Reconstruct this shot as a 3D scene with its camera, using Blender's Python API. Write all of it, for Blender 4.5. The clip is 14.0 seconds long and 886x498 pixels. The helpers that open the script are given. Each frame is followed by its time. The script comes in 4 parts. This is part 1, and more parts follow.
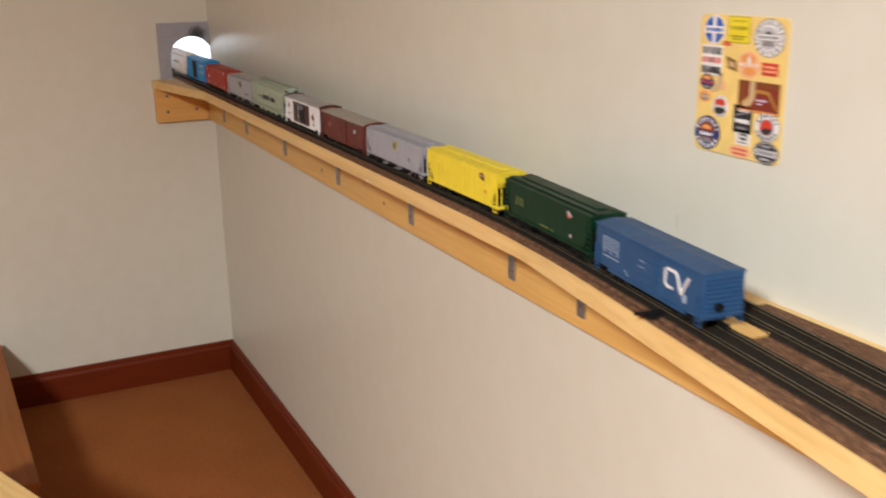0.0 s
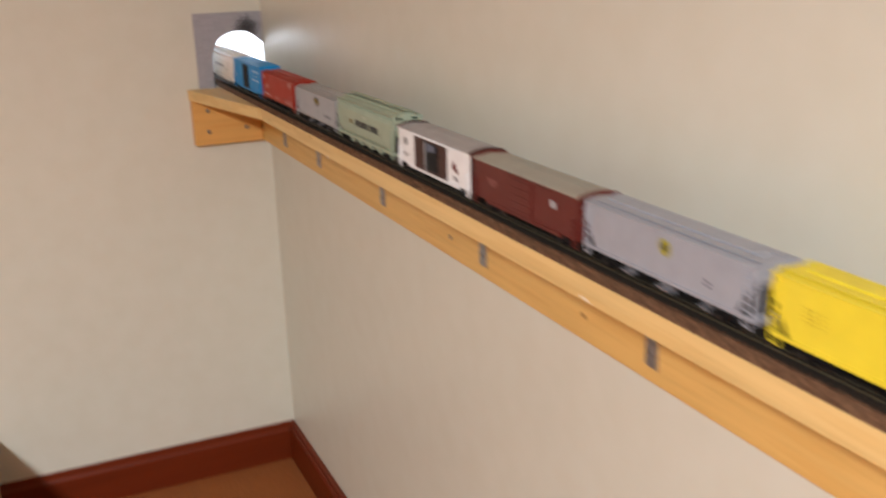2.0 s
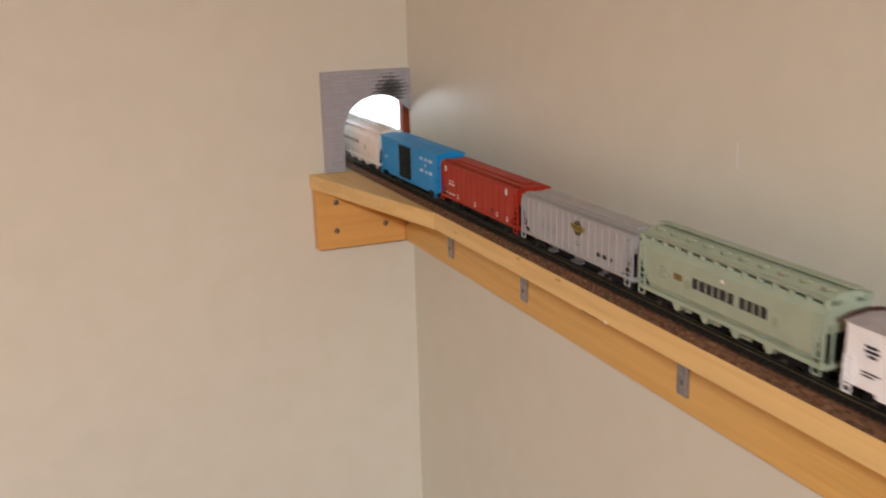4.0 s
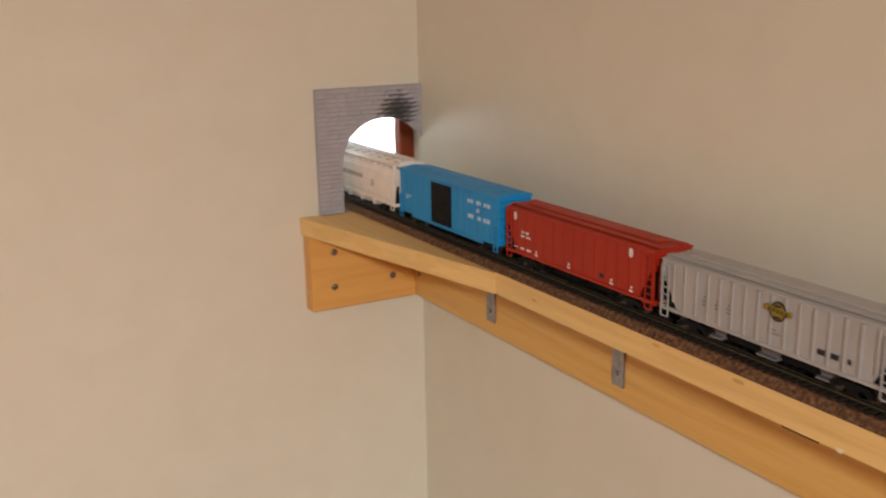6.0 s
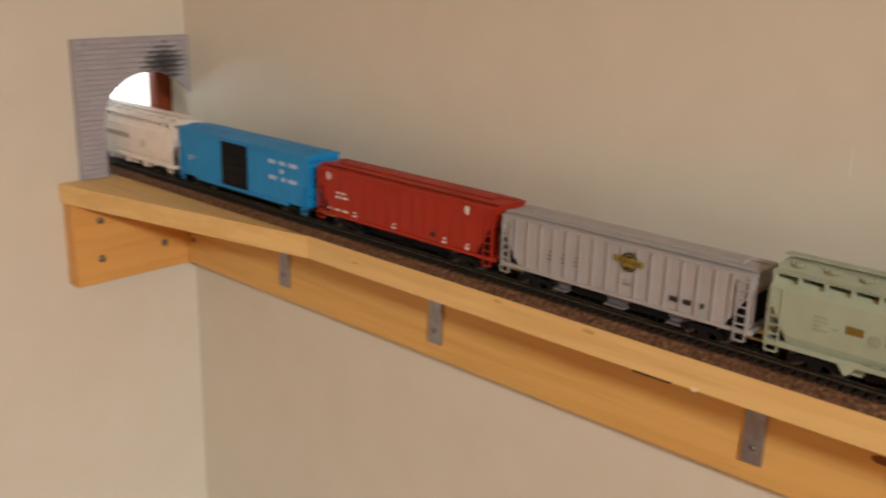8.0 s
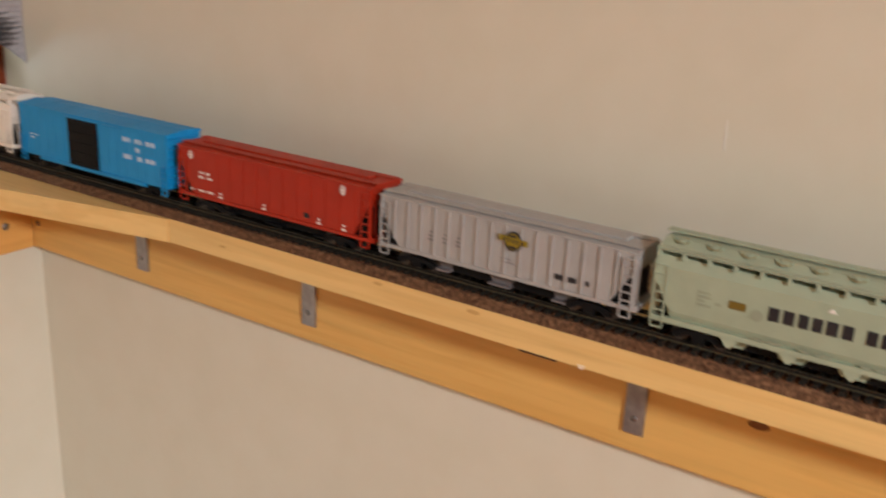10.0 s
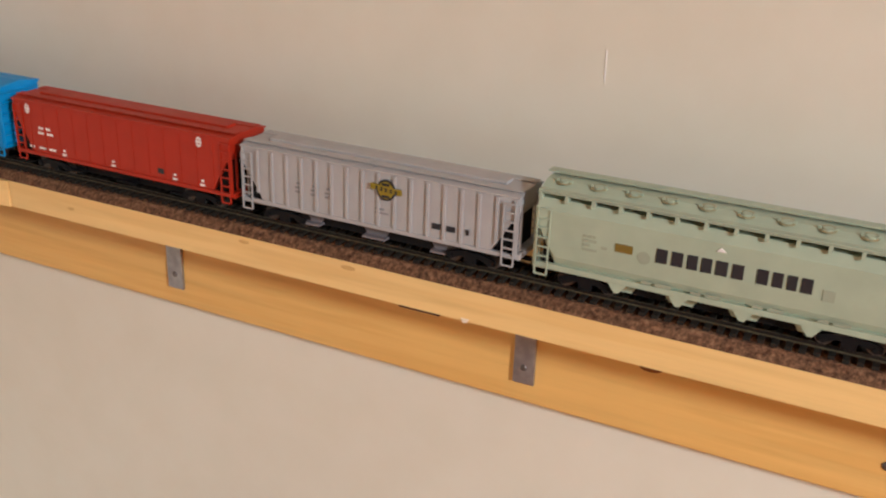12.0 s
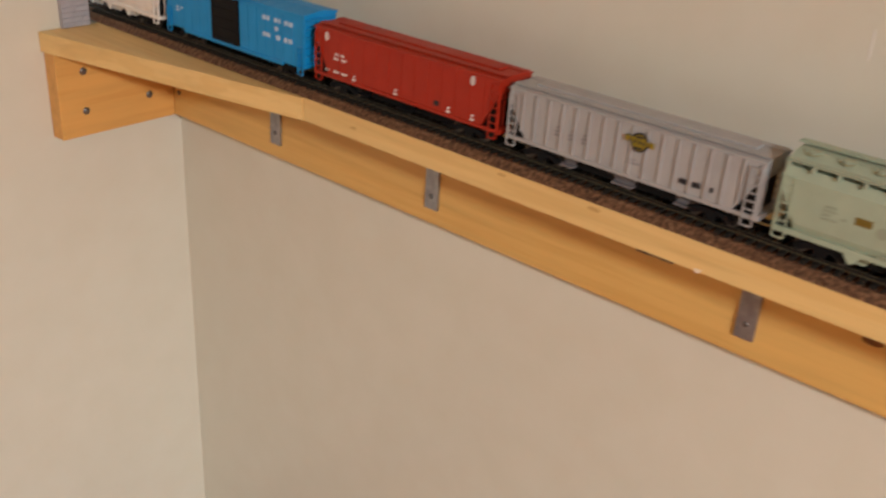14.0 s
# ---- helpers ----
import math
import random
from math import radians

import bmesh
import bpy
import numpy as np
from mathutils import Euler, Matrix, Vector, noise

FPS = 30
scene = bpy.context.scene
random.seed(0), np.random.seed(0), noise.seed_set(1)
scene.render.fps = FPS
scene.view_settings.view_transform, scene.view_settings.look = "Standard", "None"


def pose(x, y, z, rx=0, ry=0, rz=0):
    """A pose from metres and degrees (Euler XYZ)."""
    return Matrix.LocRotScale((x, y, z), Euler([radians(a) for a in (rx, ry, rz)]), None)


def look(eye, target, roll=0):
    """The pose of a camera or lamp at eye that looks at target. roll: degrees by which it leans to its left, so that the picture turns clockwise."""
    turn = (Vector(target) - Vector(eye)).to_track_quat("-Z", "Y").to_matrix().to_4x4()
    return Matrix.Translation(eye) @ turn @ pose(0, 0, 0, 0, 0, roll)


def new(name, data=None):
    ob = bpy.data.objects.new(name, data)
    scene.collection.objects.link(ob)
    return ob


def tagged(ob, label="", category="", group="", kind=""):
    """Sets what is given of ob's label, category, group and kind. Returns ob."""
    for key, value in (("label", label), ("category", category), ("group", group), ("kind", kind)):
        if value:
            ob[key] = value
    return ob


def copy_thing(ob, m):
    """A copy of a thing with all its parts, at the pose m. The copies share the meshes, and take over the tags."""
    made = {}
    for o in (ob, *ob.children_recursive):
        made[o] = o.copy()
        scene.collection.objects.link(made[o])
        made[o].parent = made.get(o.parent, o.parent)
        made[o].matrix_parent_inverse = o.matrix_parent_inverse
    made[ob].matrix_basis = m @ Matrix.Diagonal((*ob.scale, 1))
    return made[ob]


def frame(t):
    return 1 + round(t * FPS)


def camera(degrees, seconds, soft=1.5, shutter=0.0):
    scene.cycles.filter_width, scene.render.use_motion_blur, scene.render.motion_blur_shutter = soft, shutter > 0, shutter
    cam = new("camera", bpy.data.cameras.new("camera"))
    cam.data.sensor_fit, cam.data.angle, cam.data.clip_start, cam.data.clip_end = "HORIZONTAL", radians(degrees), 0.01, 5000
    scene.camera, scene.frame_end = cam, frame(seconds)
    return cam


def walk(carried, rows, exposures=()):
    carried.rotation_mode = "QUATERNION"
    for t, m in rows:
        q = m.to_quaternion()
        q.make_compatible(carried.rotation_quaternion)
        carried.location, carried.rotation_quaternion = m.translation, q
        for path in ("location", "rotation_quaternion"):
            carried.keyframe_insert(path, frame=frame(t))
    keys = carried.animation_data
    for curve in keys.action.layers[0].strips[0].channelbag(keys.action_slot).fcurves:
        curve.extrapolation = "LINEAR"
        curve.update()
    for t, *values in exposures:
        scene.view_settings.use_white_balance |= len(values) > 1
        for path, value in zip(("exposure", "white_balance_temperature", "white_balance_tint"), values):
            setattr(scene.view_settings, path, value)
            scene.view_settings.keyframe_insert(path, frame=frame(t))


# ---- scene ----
cam = camera(49.0, 14.0, soft=2.1, shutter=1.0)
walk(cam, [
    (0, look((-0.5702, -2.4997, 0.9815), (-0.1502, -1.6373, 0.6990), -0.79)),
    (0.5, look((-0.5397, -2.3965, 0.9825), (-0.1363, -1.5291, 0.6911), -0.69)),
    (1, look((-0.5135, -2.2114, 0.9635), (-0.1146, -1.3448, 0.6638), 0.19)),
    (1.5, look((-0.5101, -2.0120, 0.9640), (-0.0908, -1.1532, 0.6696), -0.58)),
    (2, look((-0.4605, -1.8568, 0.9466), (-0.0737, -0.9827, 0.6529), -1.77)),
    (2.5, look((-0.4280, -1.7020, 0.9471), (-0.0968, -0.7911, 0.7012), -2.17)),
    (3, look((-0.4335, -1.5762, 0.9502), (-0.1469, -0.6507, 0.7028), -1.88)),
    (3.5, look((-0.4768, -1.4055, 0.9409), (-0.1591, -0.4881, 0.7010), -1.07)),
    (4, look((-0.4881, -1.2824, 0.9536), (-0.1169, -0.3908, 0.6944), -1.48)),
    (6.3, look((-0.5355, -0.9484, 0.9383), (-0.0184, -0.1284, 0.6927), -0.62)),
    (6.5, look((-0.5616, -0.9340, 0.9500), (0.0103, -0.1555, 0.6914), 0.31)),
    (7, look((-0.5661, -0.9315, 0.9447), (0.0208, -0.1641, 0.6867), 0.70)),
    (7.5, look((-0.5671, -0.9274, 0.9372), (0.0688, -0.2070, 0.6605), 0.21)),
    (7.7, look((-0.5811, -0.9139, 0.9359), (0.0883, -0.2275, 0.6518), 0.72)),
    (10, look((-0.5751, -0.8680, 0.9423), (0.2206, -0.3562, 0.6183), 2.67)),
    (10.5, look((-0.5468, -0.8801, 0.9512), (0.2688, -0.4191, 0.6015), 1.95)),
    (11, look((-0.5470, -0.8737, 0.9443), (0.2869, -0.4407, 0.6021), 2.38)),
    (11.5, look((-0.5396, -0.8717, 0.9342), (0.2951, -0.4506, 0.5792), 2.25)),
    (12, look((-0.5310, -0.8570, 0.9368), (0.2993, -0.4516, 0.5543), 2.00)),
    (12.4, look((-0.5052, -0.8744, 0.9371), (0.3115, -0.4564, 0.5393), 1.21)),
    (12.5, look((-0.5006, -0.8775, 0.9372), (0.3137, -0.4573, 0.5367), 1.07)),
    (12.6, look((-0.5013, -0.8843, 0.9374), (0.3049, -0.4513, 0.5375), 1.08)),
    (13, look((-0.5099, -0.9622, 0.9395), (0.2037, -0.3823, 0.5466), 1.14)),
    (13.5, look((-0.5847, -0.9148, 0.9662), (0.1091, -0.3361, 0.5375), 3.04)),
    (14, look((-0.5889, -0.8707, 0.9558), (0.1014, -0.2999, 0.5114), 3.76)),
], exposures=[(0, -0.38, 6060, 9), (1, -0.26, 6060, 9), (2, -0.05, 5950, 9), (3, 0.02, 5860, 9), (4.2, 0.03, 6030, 9), (6.3, 0, 6440, 9), (7.7, 0.02, 6440, 9), (9.8, 0.2, 6230, 9), (11.2, 0.42, 5800, 9), (12.3, 0.45, 5770, 9), (13, 0.05, 6190, 9), (13.5, 0.2, 6140, 9), (14, 0.15, 6170, 9)])

# ---- world and lights ----
world = bpy.data.worlds.new("world")
scene.world = world
world.use_nodes = True
world.node_tree.nodes["Background"].inputs[0].default_value = (0.9, 0.95, 1.0, 1)
world.node_tree.nodes["Background"].inputs[1].default_value = 0.3


lamp = bpy.data.lights.new("pendant_lamp", "AREA")
lamp.shape, lamp.size, lamp.energy, lamp.color, lamp.spread = "DISK", 0.42, 180, (1.0, 0.965, 0.92), radians(175)
pendant = new("pendant_lamp", lamp)
pendant.matrix_world = look((-1.62, -3.15, 1.78), (-1.62, -3.15, 0))
scene.view_settings.exposure = 0.1

# ---- sizes ----
SHELF = 0.7118          # top of the shelf
THICK = 0.019           # board thickness
FRONT = -0.089          # front edge of the straight shelf
RAIL = SHELF + 0.0095   # top of the rails
TRACK = -0.0655         # centre line of the straight track
TRAIN = -0.600          # where the train stands along the wall
FLOOR = -0.085         # carpet
BEND = -1.69            # from here the track leaves the wall


# ---- materials ----
def nodes_of(name):
    m = bpy.data.materials.new(name)
    m.use_nodes = True
    t = m.node_tree
    return m, t, t.nodes["Principled BSDF"]


def link(t, a, b):
    t.links.new(a, b)


def noise_node(t, scale, detail=4.0, stretch=None, rough=0.5, space="Object"):
    co = t.nodes.new("ShaderNodeTexCoord")
    mp = t.nodes.new("ShaderNodeMapping")
    if stretch:
        mp.inputs["Scale"].default_value = stretch
    n = t.nodes.new("ShaderNodeTexNoise")
    n.inputs["Scale"].default_value, n.inputs["Detail"].default_value = scale, detail
    n.inputs["Roughness"].default_value = rough
    link(t, co.outputs[space], mp.inputs[0])
    link(t, mp.outputs[0], n.inputs[0])
    return n


def ramp(t, fac, stops):
    r = t.nodes.new("ShaderNodeValToRGB")
    el = r.color_ramp.elements
    while len(el) < len(stops):
        el.new(0.5)
    for e, (p, c) in zip(el, stops):
        e.position, e.color = p, (*c, 1)
    link(t, fac, r.inputs[0])
    return r


def mix(t, fac, a, b, mode="MIX"):
    m = t.nodes.new("ShaderNodeMix")
    m.data_type, m.blend_type = "RGBA", mode
    for s, v in ((m.inputs["Factor"], fac), (m.inputs[6], a), (m.inputs[7], b)):
        if isinstance(v, bpy.types.NodeSocket):
            link(t, v, s)
        else:
            s.default_value = v if isinstance(v, (int, float)) else (*v, 1)
    return m.outputs[2]


def bump(t, b, height, strength, dist):
    n = t.nodes.new("ShaderNodeBump")
    n.inputs["Strength"].default_value, n.inputs["Distance"].default_value = strength, dist
    link(t, height, n.inputs["Height"])
    link(t, n.outputs[0], b.inputs["Normal"])


def scaled(c, k):
    return tuple(min(1.0, v * k) for v in c)


def paint(name, c, rough=0.55, big=2.5, fine=260.0, vary=0.06, relief=0.0012):
    """Wall paint with a rolled texture, faint patches and scuffs."""
    m, t, b = nodes_of(name)
    n1 = noise_node(t, big, 5.0)
    r1 = ramp(t, n1.outputs[0], [(0.3, scaled(c, 1 - vary)), (0.7, scaled(c, 1 + vary))])
    n3 = noise_node(t, 23.0, 6.0)
    r3 = ramp(t, n3.outputs[0], [(0.35, (0.97, 0.965, 0.95)), (0.65, (1, 1, 1))])
    link(t, mix(t, 1.0, r1.outputs[0], r3.outputs[0], "MULTIPLY"), b.inputs["Base Color"])
    n2 = noise_node(t, fine, 3.0)
    b.inputs["Roughness"].default_value = rough
    bump(t, b, n2.outputs[0], 0.25, relief)
    return m


def pine(name, c, axis="y", spec=0.35):
    """Varnished pine: long grain, darker growth lines and a few knots."""
    m, t, b = nodes_of(name)
    along = {"x": (1.2, 22, 22), "y": (22, 1.2, 22), "z": (22, 22, 1.2)}[axis]
    g = noise_node(t, 5.0, 6.0, along, 0.6)
    w = noise_node(t, 2.0, 3.0, tuple(v * 2.2 for v in along))
    r = ramp(t, g.outputs[0], [(0.25, scaled(c, 0.88)), (0.5, c), (0.75, scaled(c, 1.07))])
    r2 = ramp(t, w.outputs[0], [(0.42, (0.84, 0.72, 0.56)), (0.52, (1, 1, 1)), (1.0, (1, 1, 1))])
    col = mix(t, 0.33, r.outputs[0], r2.outputs[0], "MULTIPLY")
    v = t.nodes.new("ShaderNodeTexVoronoi")
    co = t.nodes.new("ShaderNodeTexCoord")
    mp = t.nodes.new("ShaderNodeMapping")
    mp.inputs["Scale"].default_value = {"x": (3, 9, 9), "y": (9, 3, 9), "z": (9, 9, 3)}[axis]
    link(t, co.outputs["Object"], mp.inputs[0])
    link(t, mp.outputs[0], v.inputs["Vector"])
    v.inputs["Scale"].default_value = 1.0
    k = ramp(t, v.outputs["Distance"], [(0.0, (1, 1, 1)), (0.045, (0.7, 0.7, 0.7)), (0.11, (0, 0, 0))])
    col = mix(t, k.outputs[0], col, (0.20, 0.075, 0.025))
    link(t, col, b.inputs["Base Color"])
    b.inputs["Roughness"].default_value = 0.46
    b.inputs["Specular IOR Level"].default_value = spec
    bump(t, b, g.outputs[0], 0.12, 0.001)
    return m


def plastic(name, c, rough=0.42, vary=0.06, dust=(0.45, 0.40, 0.33), amount=0.008, spec=0.30):
    """Model plastic: nearly even colour, slight dust and mould unevenness."""
    m, t, b = nodes_of(name)
    n = noise_node(t, 60.0, 5.0)
    r = ramp(t, n.outputs[0], [(0.3, scaled(c, 1 - vary)), (0.7, scaled(c, 1 + vary))])
    d = noise_node(t, 25.0, 6.0, None, 0.65)
    f = ramp(t, d.outputs[0], [(0.45, (0, 0, 0)), (0.85, (amount * 4,) * 3)])
    link(t, mix(t, f.outputs[0], r.outputs[0], dust), b.inputs["Base Color"])
    b.inputs["Specular IOR Level"].default_value = spec
    q = ramp(t, d.outputs[0], [(0.3, (rough * 0.85,) * 3), (0.7, (min(1, rough * 1.3),) * 3)])
    link(t, q.outputs[0], b.inputs["Roughness"])
    bump(t, b, noise_node(t, 700.0, 2.0).outputs[0], 0.08, 0.0003)
    return m


def metal(name, c, rough=0.4):
    m, t, b = nodes_of(name)
    n = noise_node(t, 120.0, 5.0)
    r = ramp(t, n.outputs[0], [(0.3, scaled(c, 0.75)), (0.7, scaled(c, 1.15))])
    link(t, r.outputs[0], b.inputs["Base Color"])
    b.inputs["Metallic"].default_value, b.inputs["Roughness"].default_value = 0.85, rough
    return m


def rail_material():
    """Weathered rail: dull olive nickel running face, with the web's shade painted dark."""
    m, t, b = nodes_of("weathered_shaded_rail")
    geo = t.nodes.new("ShaderNodeNewGeometry")
    sep = t.nodes.new("ShaderNodeSeparateXYZ")
    link(t, geo.outputs["Normal"], sep.inputs[0])
    n = noise_node(t, 160.0, 4.0)
    top = ramp(t, n.outputs[0], [(0.3, (0.085, 0.066, 0.035)), (0.7, (0.15, 0.122, 0.070))])
    face = ramp(t, sep.outputs[2], [(0.7, (0, 0, 0)), (0.85, (1, 1, 1))])
    link(t, mix(t, face.outputs[0], (0.013, 0.010, 0.008), top.outputs[0]), b.inputs["Base Color"])
    b.inputs["Metallic"].default_value, b.inputs["Roughness"].default_value = 0.3, 0.45
    return m


def granular(name, stops, scale, rough=0.9, relief=0.0015, patch=0.78):
    """Cork or carpet: clotted grains of several tones."""
    m, t, b = nodes_of(name)
    n = noise_node(t, scale, 4.0, None, 0.7)
    r = ramp(t, n.outputs[0], stops)
    n2 = noise_node(t, scale / 30.0, 4.0)
    r2 = ramp(t, n2.outputs[0], [(0.3, (patch, patch * 0.975, patch * 0.95)), (0.7, (1, 1, 1))])
    link(t, mix(t, 1.0, r.outputs[0], r2.outputs[0], "MULTIPLY"), b.inputs["Base Color"])
    b.inputs["Roughness"].default_value = rough
    b.inputs["Specular IOR Level"].default_value = 0.2
    bump(t, b, n.outputs[0], 0.7, relief)
    return m


WALL = paint("wall_paint", (0.684, 0.668, 0.570), rough=0.36, fine=420.0, vary=0.015, relief=0.00012)
CEILING = paint("ceiling_paint", (0.78, 0.75, 0.69))
ROOM = paint("bright_room_paint", (0.8, 0.79, 0.77))
CARPET = granular("carpet", [(0.34, (0.25, 0.083, 0.020)), (0.5, (0.33, 0.113, 0.030)), (0.66, (0.43, 0.155, 0.047))], 260.0, 1.0, 0.004, 0.9)
CHERRY = pine("cherry_stain", (0.135, 0.020, 0.004), "x", 0.18)
CHERRY_Y = pine("cherry_stain_long", (0.135, 0.020, 0.004), "y", 0.18)
CHERRY_Z = pine("cherry_stain_upright", (0.24, 0.045, 0.015), "z", 0.25)
PINE = pine("pine_long", (0.70, 0.435, 0.135))
PINE_X = pine("pine_cross", (0.70, 0.385, 0.11), "x")
PINE_EDGE = pine("pine_edge", (0.78, 0.55, 0.225))
STEEL = metal("zinc_steel", (0.38, 0.38, 0.40), 0.45)
SCREW = metal("screw_steel", (0.22, 0.21, 0.21), 0.4)
CORK = granular("cork", [(0.32, (0.038, 0.018, 0.010)), (0.5, (0.150, 0.078, 0.042)), (0.68, (0.32, 0.180, 0.098))], 330.0)
TIE = plastic("tie_plastic", (0.019, 0.015, 0.011), 0.7, amount=0.004, spec=0.15)
RAILMAT = rail_material()
BLACK = plastic("black_plastic", (0.006, 0.006, 0.007), 0.6, amount=0.003, spec=0.15)
WHITE = plastic("white_print", (0.78, 0.77, 0.74), 0.5, 0.04)
DARK = plastic("dark_print", (0.022, 0.021, 0.025), 0.5)
GOLD = plastic("gold_print", (0.26, 0.19, 0.012), 0.5, amount=0.004)
FADED = plastic("faded_print", (0.295, 0.335, 0.25), 0.5)


def stone_material():
    """Cast stone, with a smoke stain over the crown of the arch."""
    m, t, b = nodes_of("cast_stone")
    n = noise_node(t, 90.0, 5.0)
    info = t.nodes.new("ShaderNodeObjectInfo")
    r = ramp(t, n.outputs[0], [(0.3, (0.35, 0.345, 0.38)), (0.7, (0.43, 0.425, 0.46))])
    tone = ramp(t, info.outputs["Random"], [(0.0, (0.93, 0.93, 0.93)), (1.0, (1.04, 1.04, 1.04))])
    col = mix(t, 1.0, r.outputs[0], tone.outputs[0], "MULTIPLY")
    geo = t.nodes.new("ShaderNodeNewGeometry")
    mp = t.nodes.new("ShaderNodeMapping")
    mp.inputs["Location"].default_value = (0.030 / 0.066, 0, -(SHELF + 0.108) / 0.056)
    mp.inputs["Scale"].default_value = (1 / 0.066, 0, 1 / 0.056)
    link(t, geo.outputs["Position"], mp.inputs[0])
    ln = t.nodes.new("ShaderNodeVectorMath")
    ln.operation = "LENGTH"
    link(t, mp.outputs[0], ln.inputs[0])
    ad = t.nodes.new("ShaderNodeMath")
    ad.operation = "MULTIPLY_ADD"
    n2 = noise_node(t, 95.0, 4.0, (0.6, 1.0, 1.9), 0.65)
    link(t, n2.outputs[0], ad.inputs[0])
    ad.inputs[1].default_value = 1.3
    link(t, ln.outputs["Value"], ad.inputs[2])
    f = ramp(t, ad.outputs[0], [(0.6, (0.93, 0.93, 0.93)), (1.0, (0.55, 0.55, 0.55)), (1.0, (0, 0, 0))])
    f.color_ramp.elements[0].position = 0.78
    f.color_ramp.elements[1].position = 1.02
    f.color_ramp.elements[2].position = 1.24
    link(t, mix(t, f.outputs[0], col, (0.018, 0.016, 0.018)), b.inputs["Base Color"])
    b.inputs["Roughness"].default_value = 0.6
    bump(t, b, n.outputs[0], 0.4, 0.001)
    return m


STONE = stone_material()


def glow(name, c, strength):
    m = bpy.data.materials.new(name)
    m.use_nodes = True
    t = m.node_tree
    e = t.nodes.new("ShaderNodeEmission")
    e.inputs[0].default_value, e.inputs[1].default_value = (*c, 1), strength
    link(t, e.outputs[0], t.nodes["Material Output"].inputs[0])
    return m


DAYLIGHT = glow("daylight_sky", (0.93, 0.96, 1.0), 4.5)


# ---- mesh tools ----
def box(bm, x0, x1, y0, y1, z0, z1, bevel=0.0):
    vs = [bm.verts.new(p) for p in ((x0, y0, z0), (x1, y0, z0), (x1, y1, z0), (x0, y1, z0), (x0, y0, z1), (x1, y0, z1), (x1, y1, z1), (x0, y1, z1))]
    fs = [bm.faces.new([vs[i] for i in f]) for f in ((3, 2, 1, 0), (4, 5, 6, 7), (0, 1, 5, 4), (1, 2, 6, 5), (2, 3, 7, 6), (3, 0, 4, 7))]
    if bevel:
        es = list({e for f in fs for e in f.edges})
        bmesh.ops.bevel(bm, geom=es, offset=bevel, segments=2, affect="EDGES", profile=0.5)
    return bm


def prism(bm, outline, axis, a, b):
    """Extrudes an outline (pairs) along an axis: for x pairs are (y, z), for y (x, z), for z (x, y)."""
    def at(p, h):
        return {"x": (h, p[0], p[1]), "y": (p[0], h, p[1]), "z": (p[0], p[1], h)}[axis]
    lo, hi = [bm.verts.new(at(p, a)) for p in outline], [bm.verts.new(at(p, b)) for p in outline]
    n = len(outline)
    fs = [bm.faces.new(lo), bm.faces.new(hi[::-1])]
    for i in range(n):
        fs.append(bm.faces.new((lo[i], hi[i], hi[(i + 1) % n], lo[(i + 1) % n])))
    bmesh.ops.recalc_face_normals(bm, faces=fs)
    return bm


def rod(bm, p, q, r, n=8):
    p, q = Vector(p), Vector(q)
    d = (q - p).normalized()
    u = d.orthogonal().normalized()
    v = d.cross(u)
    rings = [[bm.verts.new(c + (u * math.cos(6.2832 * i / n) + v * math.sin(6.2832 * i / n)) * r) for i in range(n)] for c in (p, q)]
    bm.faces.new(rings[0][::-1])
    bm.faces.new(rings[1])
    for i in range(n):
        bm.faces.new((rings[0][i], rings[0][(i + 1) % n], rings[1][(i + 1) % n], rings[1][i]))
    return bm


def mesh_of(name, bm, material, smooth=False):
    me = bpy.data.meshes.new(name)
    bmesh.ops.recalc_face_normals(bm, faces=bm.faces)
    bm.to_mesh(me)
    bm.free()
    me.materials.append(material)
    if smooth:
        for p in me.polygons:
            p.use_smooth = True
    return me


def part(name, bm, material, parent=None, label="", smooth=False, kind=""):
    ob = new(name, mesh_of(name, bm, material, smooth))
    if parent is not None:
        ob.parent = parent
    return tagged(ob, label, kind=kind)


def shared(name, me, parent, m=None):
    ob = new(name, me)
    ob.parent = parent
    if m is not None:
        ob.matrix_local = m
    return ob


def thing(name, label, category, group="", at=(0, 0, 0), turn=0.0):
    ob = new(name)
    ob.matrix_world = pose(*at, 0, 0, turn)
    return tagged(ob, label, category, group)


def slab(name, material, *args, label="", category="", bevel=0.0):
    ob = part(name, box(bmesh.new(), *args, bevel=bevel), material)
    return tagged(ob, label, category, kind="structure")


# ---- room ----
WEST, SOUTH, HIGH = -4.4, -6.6, 2.4
slab("floor", CARPET, WEST - 0.1, 0.1, SOUTH - 0.1, 0.0, FLOOR - 0.05, FLOOR, label="rust brown short pile carpet floor", category="floor")
slab("wall_east", WALL, 0.0, 0.12, SOUTH, 0.0, FLOOR, HIGH, label="long cream painted wall behind the shelf", category="wall")
slab("wall_west", WALL, WEST - 0.1, WEST, SOUTH, 0.0, FLOOR, HIGH, label="cream painted wall", category="wall")
slab("wall_south", WALL, WEST - 0.1, 0.12, SOUTH - 0.1, SOUTH, FLOOR, HIGH, label="cream painted wall", category="wall")
slab("ceiling", CEILING, WEST - 0.1, 0.12, SOUTH - 0.1, 0.11, HIGH, HIGH + 0.1, label="white painted ceiling", category="ceiling")
HOLE_L, HOLE_R, HOLE_T, BACK = -0.113, 0.050, SHELF + 0.120, 0.11
bm = bmesh.new()
box(bm, WEST - 0.1, HOLE_L, 0.0, BACK, FLOOR, HIGH)
